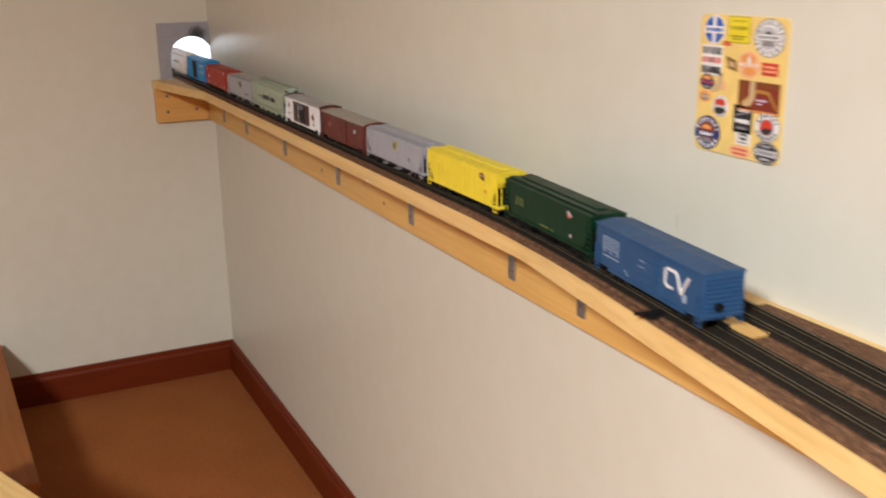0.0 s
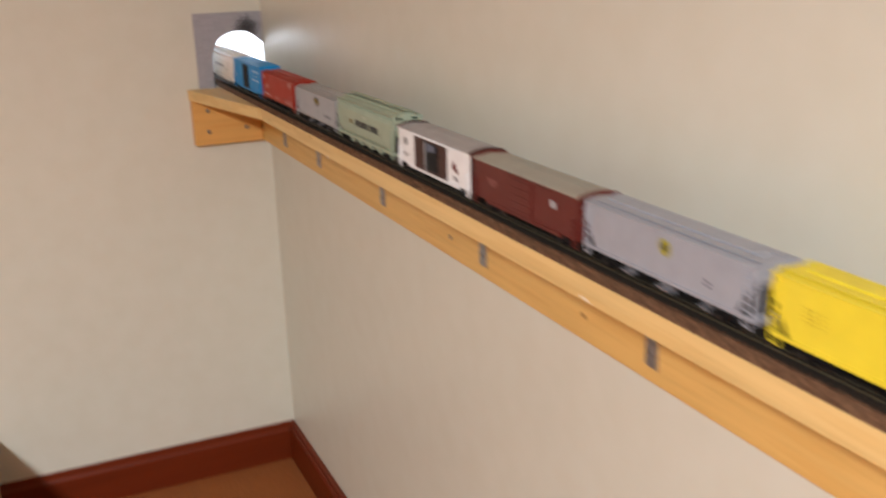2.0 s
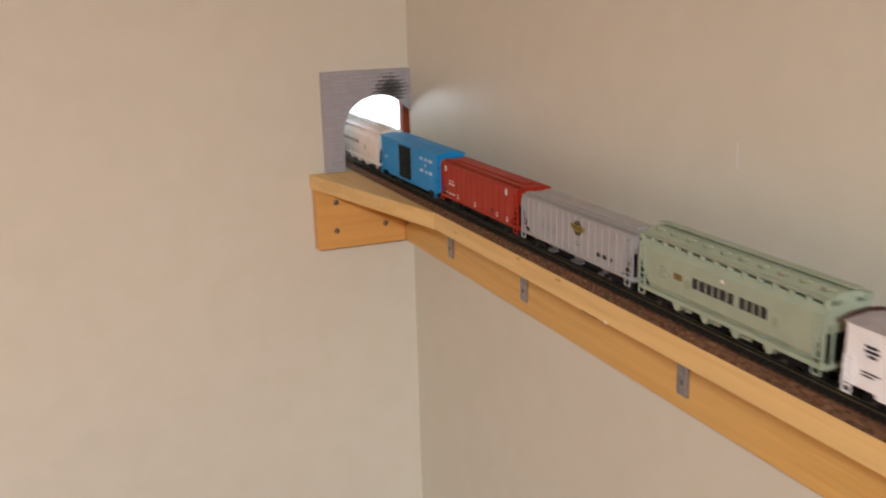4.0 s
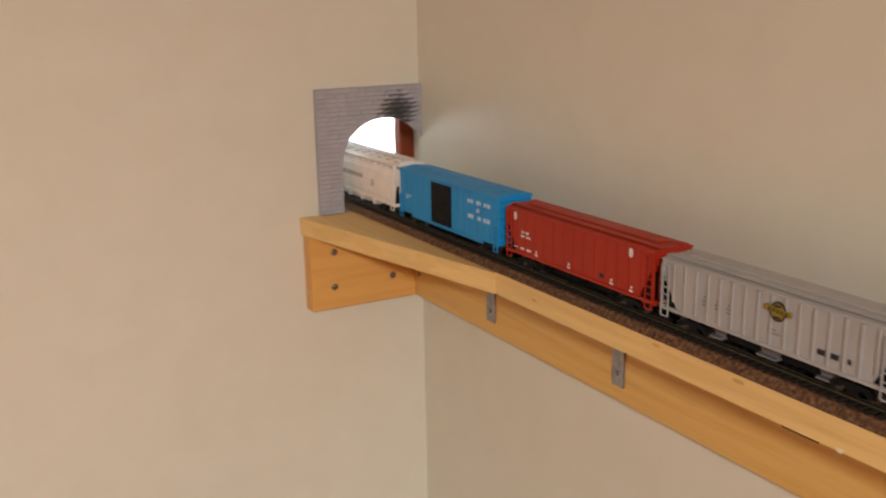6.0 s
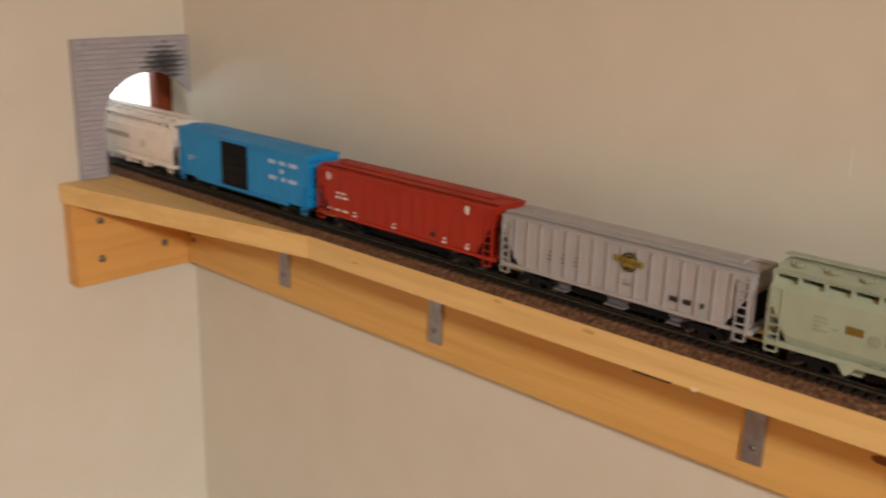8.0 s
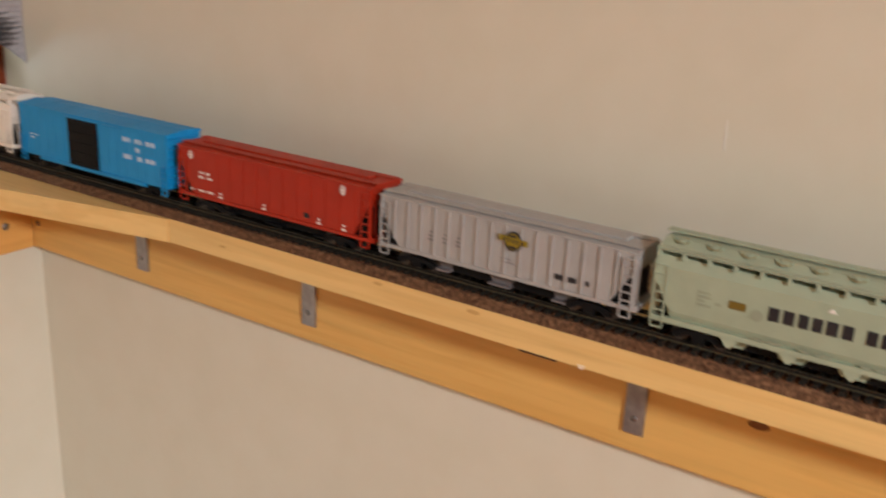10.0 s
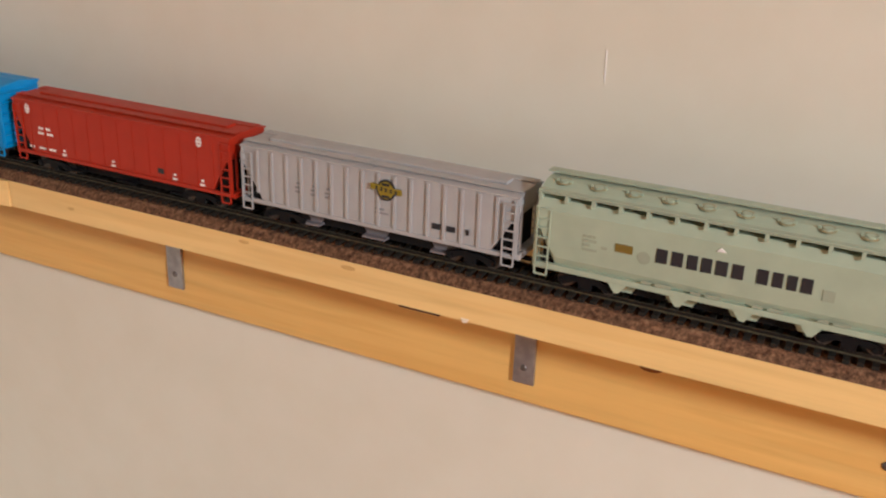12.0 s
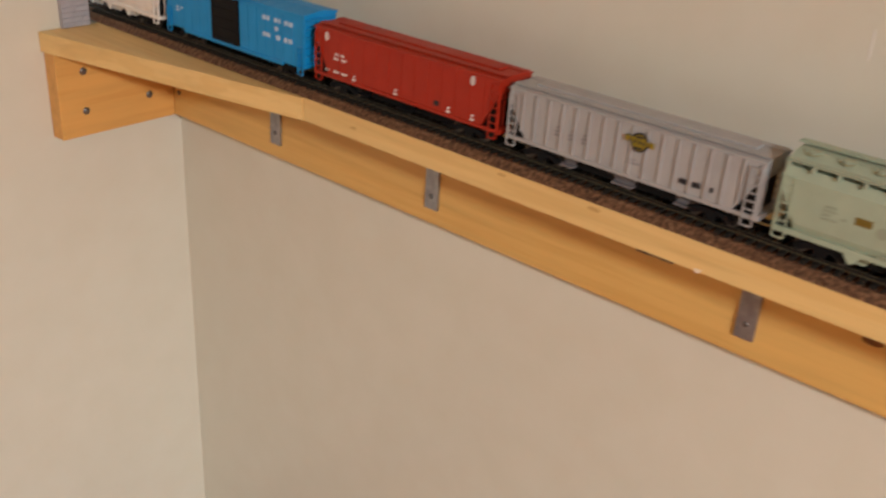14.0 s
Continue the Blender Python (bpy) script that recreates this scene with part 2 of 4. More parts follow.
box(bm, HOLE_R, 1.6, 0.0, BACK, FLOOR, HIGH)
box(bm, HOLE_L, HOLE_R, 0.0, BACK, FLOOR, SHELF - 0.003)
box(bm, HOLE_L, HOLE_R, 0.0, BACK, HOLE_T, HIGH)
box(bm, -0.0045, HOLE_R, 0.0, 0.003, SHELF + 0.0825, HOLE_T)
tagged(part("wall_north", bm, WALL), "cream painted end wall with a tunnel hole", "wall", kind="structure")


def baseboard(name, material, outline, axis, a, b):
    tagged(part(name, prism(bmesh.new(), outline, axis, a, b), material), "cherry stained wooden baseboard", "baseboard", kind="structure")


LIP = [(0.0, 0.0), (-0.014, 0.0), (-0.014, 0.066), (-0.0115, 0.0715), (-0.009, 0.073), (-0.0085, 0.079), (-0.0055, 0.082), (0.0, 0.082)]
LIP = [(u, v + FLOOR) for u, v in LIP]
baseboard("baseboard_east", CHERRY_Y, LIP, "y", SOUTH, -0.0142)
baseboard("baseboard_north", CHERRY, LIP, "x", WEST, -0.0002)

# the bright room beyond the hole
slab("floor_beyond", CARPET, -1.6, 1.6, BACK, 3.0, FLOOR - 0.05, FLOOR, label="carpet floor of the next room", category="floor")
slab("ceiling_beyond", CEILING, -1.6, 1.6, BACK, 3.0, HIGH, HIGH + 0.1, label="ceiling of the next room", category="ceiling")
slab("wall_beyond_west", ROOM, -1.7, -1.6, BACK, 3.0, FLOOR, HIGH, label="white wall of the next room", category="wall")
slab("wall_beyond_east", ROOM, 1.6, 1.7, 0.0, 3.0, FLOOR, HIGH, label="white wall of the next room", category="wall")
slab("backdrop", DAYLIGHT, -1.6, 1.6, 3.0, 3.02, FLOOR, HIGH, label="glaring daylight through a wide window", category="window")
slab("trim", CHERRY_Z, 0.031, 0.101, BACK, BACK + 0.02, FLOOR, 2.1, label="cherry stained door casing in the next room", category="trim", bevel=0.003)


# ---- shelf ----
def front_edge(y):
    """Front edge of the long shelf board."""
    return FRONT - 0.125 * max(0.0, -1.69 - y) if y > -2.6 else FRONT - 0.125 * 0.91


END = -3.3
shelf = thing("shelf_board", "long pale pine shelf board on steel brackets", "shelf")
bm = bmesh.new()
ys = [-0.302, -1.4, -1.60, -1.675, -1.69, -1.705, -1.75, -1.8, -2.2, -2.6, END]
prism(bm, [(-0.0005, ys[0])] + [(front_edge(y), y) for y in ys] + [(-0.0005, END)], "z", SHELF - THICK, SHELF)
part("board", bm, PINE_EDGE, shelf)
corner = thing("corner_shelf_board", "tapered pine shelf board fitted into the corner", "shelf")
prism_bm = prism(bmesh.new(), [(-0.0005, -0.0005), (-0.1500, -0.0005), (-0.1490, -0.010), (FRONT - 0.0012, -0.3015), (-0.0005, -0.3015)], "z", SHELF - THICK, SHELF - 0.0003)
part("board", prism_bm, PINE_EDGE, corner)

beyond = thing("far_shelf_board", "pine shelf board carrying the track past the tunnel", "shelf")
part("board", box(bmesh.new(), -0.140, 0.010, BACK + 0.0006, 0.62, SHELF - THICK, SHELF - 0.0003), PINE_EDGE, beyond)

GUSSET = 0.6074
ledger = thing("wall_ledger", "pine ledger board screwed along the wall under the shelf", "board")
part("board", box(bmesh.new(), -THICK, -0.0005, END, -0.0005, GUSSET, SHELF - THICK - 0.0004, bevel=0.001), PINE, ledger)
end_ledger = thing("end_ledger", "short pine ledger board screwed to the end wall", "board")
part("board", box(bmesh.new(), -0.1475, -THICK - 0.0006, -THICK, -0.0005, GUSSET, SHELF - THICK - 0.0008, bevel=0.001), PINE_X, end_ledger)


def screw_mesh():
    bm = bmesh.new()
    n = 12
    prof = [(0.0, 0.0018), (0.0018, 0.0016), (0.0036, 0.0009), (0.0038, 0.0)]
    rings = [[bm.verts.new((r * math.cos(6.2832 * i / n), r * math.sin(6.2832 * i / n), h)) for i in range(n)] for r, h in prof[1:]]
    top = bm.verts.new((0, 0, 0.0009))
    for i in range(n):
        j = (i + 1) % n
        bm.faces.new((top, rings[0][i], rings[0][j]))
        for a, b in zip(rings, rings[1:]):
            bm.faces.new((a[i], b[i], b[j], a[j]))
    return mesh_of("screw", bm, SCREW, True)


SCREW_MESH = screw_mesh()
for x, z in ((-0.1195, 0.6725), (-0.0490, 0.6355), (-0.1205, 0.6328)):
    shared("screw", SCREW_MESH, end_ledger, pose(x, -THICK - 0.0001, z, 90, 0, 0))
for y, z in ((-0.028, 0.634), (-0.882, 0.6315)):
    shared("screw", SCREW_MESH, ledger, pose(-THICK - 0.0001, y, z, 90, 0, -90) @ Matrix.Diagonal((0.75, 0.75, 0.75, 1)))


bm = bmesh.new()
prism(bm, [(-1.284, 0.6942), (-1.278, 0.6937), (-1.268, 0.6948), (-1.276, 0.6962)], "x", FRONT - 0.0005, FRONT + 0.001)
part("splinter", bm, plastic("bare_wood", (0.80, 0.70, 0.56), 0.6), shelf, "pale splintered chip on the lower edge")
bm = bmesh.new()
prism(bm, [(-0.6590, 0.6945), (-0.6540, 0.6945), (-0.6550, 0.6919), (-0.6575, 0.6922)], "x", FRONT - 0.0005, FRONT + 0.001)
part("splinter", bm, bpy.data.materials["bare_wood"], shelf, "pale splintered chip on the lower edge")
KNOT = plastic("knot_wood", (0.20, 0.085, 0.03), 0.6)
for y, z, ry, rz in ((-0.747, 0.6545, 0.007, 0.0028), (-1.165, 0.631, 0.003, 0.0025), (-0.33, 0.660, 0.005, 0.0016)):
    bm = bmesh.new()
    prism(bm, [(y + ry * math.cos(0.5236 * i), z + rz * math.sin(0.5236 * i)) for i in range(12)], "x", -THICK - 0.0003, -THICK + 0.001)
    part("knot", bm, KNOT, ledger, "dark knot in the pine")


for y, z, ry, rz in ((-0.505, 0.7085, 0.004, 0.0012), (-0.580, 0.7080, 0.005, 0.0015), (-0.360, 0.7020, 0.003, 0.0010)):
    bm = bmesh.new()
    prism(bm, [(y + ry * math.cos(0.5236 * i), z + rz * math.sin(0.5236 * i)) for i in range(12)], "x", FRONT - 0.0002, FRONT + 0.001)
    part("knot", bm, plastic("pale_knot_wood", (0.58, 0.36, 0.13), 0.6), shelf, "faint knot in the pine edge")
bm = bmesh.new()
box(bm, FRONT + 0.004, FRONT + 0.012, -0.638, -0.612, SHELF - THICK - 0.0034, SHELF - THICK - 0.0002)
part("cleat", bm, plastic("dark_cleat", (0.07, 0.035, 0.03), 0.6), shelf, "thin dark strip under the front edge")


def shelf_bracket():
    b = thing("shelf_bracket", "grey zinc steel angle bracket under the shelf", "bracket", "brackets under the shelf")
    w, t = 0.0070, 0.0022
    top = SHELF - THICK - 0.0006
    bm = bmesh.new()
    prism(bm, [(-THICK - 0.0003, 0.6220), (-THICK - 0.0003 - t, 0.6220), (-THICK - 0.0003 - t, top - t - 0.003), (-THICK - 0.0003 - t - 0.003, top - t), (-0.082, top - t), (-0.082, top), (-THICK - 0.0003, top)], "y", -w, w)
    part("plate", bm, STEEL, b)
    for z in (0.6335, 0.665):
        shared("screw", SCREW_MESH, b, pose(-THICK - t - 0.0004, 0, z, 90, 0, -90) @ Matrix.Diagonal((0.6, 0.6, 0.6, 1)))
    return b


first = shelf_bracket()
first.matrix_world = pose(0, -0.385, 0)
for y in (-0.185, -0.668, -0.968, -1.268, -1.555, -1.70, -1.98, -2.26):
    copy_thing(first, pose(0, y, 0))


# ---- track ----
def bend(y):
    """Smoothed ramp that starts at the turnout."""
    d = BEND - y
    return 0.0 if d < -0.15 else (d + 0.15) ** 2 / 0.6 if d < 0.15 else d


def main_x(y):
    return TRACK - 0.115 * bend(y)


def side_x(y):
    return min(-0.024, main_x(y) + 0.050) if y > -3 else 0


def strip(bm, path, section):
    """Sweeps a section of (offset, z) pairs along (x, y) points, in lines of y."""
    rows = [[bm.verts.new((x + o, y, z)) for o, z in section] for x, y in path]
    n = len(section)
    for a, b in zip(rows, rows[1:]):
        for i in range(n):
            j = (i + 1) % n
            bm.faces.new((a[i], a[j], b[j], b[i]))
    bm.faces.new(rows[0])
    bm.faces.new(rows[-1][::-1])
    return bm


def track(name, label, fx, y0, y1, step=0.04):
    tr = thing(name, label, "track")
    n = max(2, int(abs(y1 - y0) / step))
    path = [(fx(y0 + (y1 - y0) * i / n), y0 + (y1 - y0) * i / n) for i in range(n + 1)]
    part("roadbed", strip(bmesh.new(), path, [(-0.0235, SHELF + 0.0002), (-0.0175, SHELF + 0.005), (0.0175, SHELF + 0.005), (0.0235, SHELF + 0.0002)]), CORK, tr, "dark cork roadbed strip")
    for s in (-1, 1):
        o = s * 0.00862
        sec = [(o - 0.0012, RAIL - 0.0025), (o - 0.0003, RAIL - 0.0019), (o - 0.0003, RAIL - 0.0008), (o - 0.0006, RAIL - 0.0006), (o - 0.0006, RAIL), (o + 0.0006, RAIL), (o + 0.0006, RAIL - 0.0006), (o + 0.0003, RAIL - 0.0008), (o + 0.0003, RAIL - 0.0019), (o + 0.0012, RAIL - 0.0025)]
        part("rail", strip(bmesh.new(), path, sec), RAILMAT, tr, "tarnished nickel rail")
    tie = mesh_of("tie", box(bmesh.new(), -0.0155, 0.0155, -0.0016, 0.0016, SHELF + 0.0048, RAIL - 0.0024), TIE)
    rest = bmesh.new()
    y, count = min(max(y0, y1), 0.02), 0
    while y > min(y0, y1):
        x = fx(y) + random.uniform(-0.0004, 0.0004)
        if count < 300:
            shared("tie", tie, tr, pose(x, y, 0))
        else:
            box(rest, x - 0.0155, x + 0.0155, y - 0.0016, y + 0.0016, SHELF + 0.0048, RAIL - 0.0024)
        y -= 0.0066
        count += 1
    if count > 300:
        part("tie_rest", rest, TIE, tr, kind="stuff")
    else:
        rest.free()
    return tr


track("main_track", "model railway track on cork roadbed", main_x, 0.6, END + 0.02)
track("side_track", "second model track between main track and wall", side_x, -1.60, END + 0.02)

# cork sheet under the diverging tracks, with a bare patch of board
sheet = thing("cork_sheet", "dark cork sheet between and beside the two tracks", "cork sheet")
ys = [-2.0 - 0.12 * i for i in range(12)]
ys = [y for y in ys if y > END + 0.03]
bm = bmesh.new()
prism(bm, [(main_x(y) - 0.010, y) for y in ys] + [(side_x(y) + 0.004, y) for y in ys[::-1]], "z", SHELF + 0.0002, SHELF + 0.0042)
part("sheet", bm, CORK, sheet)
ys = [-1.68 - 0.1 * i for i in range(16)]
bm = bmesh.new()
prism(bm, [(front_edge(y) + 0.0015, y) for y in ys if y > END + 0.03] + [(main_x(y) - 0.012, y) for y in ys[::-1] if y > END + 0.03], "z", SHELF + 0.0002, SHELF + 0.0040)
part("edge_strip", bm, CORK, sheet)

ys = [-1.95 - 0.1 * i for i in range(13)]
bm = bmesh.new()
prism(bm, [(side_x(y) + 0.016, y) for y in ys] + [(-0.0135, y) for y in ys[::-1]], "z", SHELF + 0.0002, SHELF + 0.0030)
part("wall_strip", bm, CORK, sheet)

shim = thing("wood_shim", "bare pale plywood shim lying between the two tracks", "shim", at=(-0.073, -1.984, SHELF + 0.0052))
part("plate", box(bmesh.new(), -0.0090, 0.0090, -0.024, 0.024, 0.0, 0.0012, bevel=0.0003), PINE, shim)

lever = thing("switch_lever", "small black turnout lever on the shelf edge", "lever", at=(main_x(-1.936) - 0.022, -1.936, SHELF + 0.004))
part("base", box(bmesh.new(), -0.006, 0.010, -0.005, 0.005, 0.0003, 0.0045, bevel=0.0008), BLACK, lever)
part("rod", rod(bmesh.new(), (-0.015, 0.004, 0.0045), (0.008, 0.0, 0.0045), 0.0017), BLACK, lever)


# ---- rolling stock ----
UP = 0.004      # lift of all prints on the sides
RISE = 1.0      # how far prints spread upwards on the taller bodies
HALF = 0.0175   # half the width of a car


def wheelset_mesh():
    bm = bmesh.new()
    rod(bm, (-0.0125, 0, 0), (0.0125, 0, 0), 0.0011, 8)
    for s in (-1, 1):
        rod(bm, (s * 0.0072, 0, 0), (s * 0.0096, 0, 0), 0.0047, 16)
        rod(bm, (s * 0.0068, 0, 0), (s * 0.0072, 0, 0), 0.0053, 16)
    return mesh_of("wheelset", bm, metal("wheel_metal", (0.10, 0.085, 0.075), 0.5))


def truck_mesh(material):
    bm = bmesh.new()
    for s in (-1, 1):
        side = [(-0.0150, 0.0062), (-0.0118, 0.0074), (-0.006, 0.0088), (0.006, 0.0088), (0.0118, 0.0074), (0.0150, 0.0062), (0.0150, 0.0034), (0.0112, 0.0032), (0.0062, 0.0056), (0.0036, 0.0056), (0.0036, 0.0022), (-0.0036, 0.0022), (-0.0036, 0.0056), (-0.0062, 0.0056), (-0.0112, 0.0032), (-0.0150, 0.0034)]
        prism(bm, side, "x", s * 0.0118, s * 0.0138)
        for k in (-1, 1):
            rod(bm, (s * 0.0138, k * 0.0118, 0.0047), (s * 0.0146, k * 0.0118, 0.0047), 0.0016, 8)
    box(bm, -0.0125, 0.0125, -0.003, 0.003, 0.0045, 0.0085)
    return mesh_of("truck", bm, material)


WHEELSET, TRUCK = wheelset_mesh(), truck_mesh(BLACK)


def coupler_mesh():
    bm = bmesh.new()
    box(bm, -0.0014, 0.0014, -0.004, 0.004, 0.0058, 0.0078)
    box(bm, -0.0026, 0.0026, 0.0032, 0.0052, 0.0052, 0.0084, bevel=0.0005)
    return mesh_of("coupler", bm, BLACK)


COUPLER = coupler_mesh()


def new_car(name, label, category, mid, length):
    y = TRAIN + mid
    slope = (main_x(y + 0.05) - main_x(y - 0.05)) / 0.1
    c = thing(name, label, category, "cars of the train", (main_x(y), y, RAIL), -math.degrees(math.atan(slope)))
    for s in (-1, 1):
        tr = shared("truck", TRUCK, c, pose(0, s * (length / 2 - 0.030), 0))
        for k in (-1, 1):
            shared("wheelset", WHEELSET, tr, pose(0, k * 0.0118, 0.0047))
        shared("coupler", COUPLER, c, pose(0, s * (length / 2 - 0.001), 0, 0, 0, 0 if s > 0 else 180))
    part("underframe", box(bmesh.new(), -0.003, 0.003, -length / 2 + 0.004, length / 2 - 0.004, 0.0086, 0.0112), BLACK, c)
    # added black block that stands for the shade beneath the car
    bm = bmesh.new()
    prism(bm, [(-length / 2 + 0.048, 0.0105), (length / 2 - 0.048, 0.0105), (length / 2 - 0.053, 0.0030), (-length / 2 + 0.053, 0.0030)], "x", -0.0078, 0.0078)
    part("under_shade", bm, BLACK, c)
    return c


def ladder_mesh(material, z0, z1, rungs, wide=0.0068, r=0.00042):
    """A corner ladder in the plane x = 0, with its stirrup below."""
    bm = bmesh.new()
    for s in (-1, 1):
        box(bm, -r, r, s * wide / 2 - r, s * wide / 2 + r, z0, z1)
    for i in range(rungs):
        z = z0 + (z1 - z0) * i / (rungs - 1)
        box(bm, -r, r, -wide / 2, wide / 2, z - r, z + r)
    return mesh_of("ladder", bm, material)


def printed(z):
    """Height over the rail of a print drawn for the lower body."""
    return 0.0137 + (z + UP - 0.0137) * RISE if z + UP > 0.0137 else z + UP


def mark(bm, y0, y1, z0, z1, x=-HALF, lift=0.0003):
    box(bm, x - lift, x + 0.0002, y0, y1, printed(z0), printed(z1))


def lines(bm, y, z, rows, x=-HALF, h=0.0012, gap=0.0011):
    """Rows of small print as bars: each row is a list of (start, length) along the car."""
    for i, row in enumerate(rows):
        zz = z - i * (h + gap)
        for a, n in row:
            mark(bm, y - a - n, y - a, zz - h, zz, x)


def disc(bm, y, z, ry, rz, x=-HALF, lift=0.0004, n=20):
    prism(bm, [(y + ry * math.cos(6.2832 * i / n), printed(z) + rz * math.sin(6.2832 * i / n)) for i in range(n)], "x", x - lift, x + 0.0002)


def covered_hopper(name, label, mid, length, material, roof_mat, ribs=14, rib_lift=0.0012, bays=3, sill=0.0137, eave=0.0444, bay_mat=None):
    """Covered hopper with ribbed sides, cut-away ends, a trough hatch and running boards."""
    c = new_car(name, label, "freight car", mid, length)
    a, b, w = length / 2 - 0.002, length / 2 - 0.017, HALF - rib_lift
    bm = bmesh.new()
    prism(bm, [(-a, eave), (a, eave), (a, eave - 0.0085), (b, sill), (-b, sill), (-a, eave - 0.0085)], "x", -w, w)
    part("body", bm, material, c)
    bm = bmesh.new()
    for s in (-1, 1):
        box(bm, s * w - 0.001, s * w + 0.001, -a, a, sill - 0.0016, sill + 0.0006)
        box(bm, -w, w, s * a - 0.0022, s * a, sill - 0.0022, sill + 0.001)
        box(bm, -w, w, min(s * b, s * a), max(s * b, s * a), sill - 0.0012, sill - 0.0004)
        for k in (-1, 1):
            box(bm, s * (w - 0.0008), s * (w + 0.0004), k * a - 0.0007, k * a + 0.0007, sill, eave - 0.004)
            box(bm, s * (w - 0.006), s * (w - 0.005), k * a - 0.0007, k * a + 0.0007, sill, eave - 0.004)
    part("side_sill", bm, material, c)
    # black wedges stand in for the shade below the end slopes
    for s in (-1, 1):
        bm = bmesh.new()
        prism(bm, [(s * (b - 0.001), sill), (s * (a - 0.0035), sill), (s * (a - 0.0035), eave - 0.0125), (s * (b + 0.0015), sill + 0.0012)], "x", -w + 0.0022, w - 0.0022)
        part("end_shade", bm, BLACK, c)
    for i in range(ribs):
        y = -a + 0.0012 + (2 * a - 0.0024) * i / (ribs - 1)
        low = sill if abs(y) < b else sill + (abs(y) - b) / (a - b) * (eave - 0.0085 - sill)
        for s in (-1, 1):
            bm = bmesh.new()
            box(bm, *sorted((s * (w - 0.0004), s * (w + rib_lift))), y - 0.0008, y + 0.0008, low, eave - 0.0006)
            part("rib", bm, material, c)
    bm = bmesh.new()
    prism(bm, [(-w - 0.0006, eave), (-w - 0.0006, eave + 0.0008), (-0.0085, eave + 0.0024), (0.0085, eave + 0.0024), (w + 0.0006, eave + 0.0008), (w + 0.0006, eave)], "y", -a - 0.001, a + 0.001)
    part("roof", bm, roof_mat, c)
    bm = bmesh.new()
    box(bm, -0.0046, 0.0046, -a + 0.012, a - 0.012, eave + 0.0020, eave + 0.0040, bevel=0.0006)
    part("trough_hatch", bm, roof_mat, c)
    for s in (-1, 1):
        bm = bmesh.new()
        box(bm, *sorted((s * 0.0062, s * 0.0128)), -a - 0.0010, a + 0.0010, eave + 0.0026, eave + 0.0030)
        for i in range(9):
            y = -a + 0.004 + (2 * a - 0.008) * i / 8
            box(bm, *sorted((s * 0.0070, s * 0.0122)), y - 0.0006, y + 0.0006, eave + 0.0008, eave + 0.0027)
        part("running_board", bm, roof_mat, c)
    me = ladder_mesh(material, sill - 0.006, eave - 0.003, 8)
    for s in (-1, 1):
        for k in (-1, 1):
            shared("ladder", me, c, pose(s * (HALF + 0.0002), k * (a - 0.0042), 0))
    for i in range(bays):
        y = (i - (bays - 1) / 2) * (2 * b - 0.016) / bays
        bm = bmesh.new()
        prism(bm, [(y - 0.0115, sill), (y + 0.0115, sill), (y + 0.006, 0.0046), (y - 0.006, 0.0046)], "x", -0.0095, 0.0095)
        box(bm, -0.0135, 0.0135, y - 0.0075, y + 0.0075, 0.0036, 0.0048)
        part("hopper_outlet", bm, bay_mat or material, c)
    return c


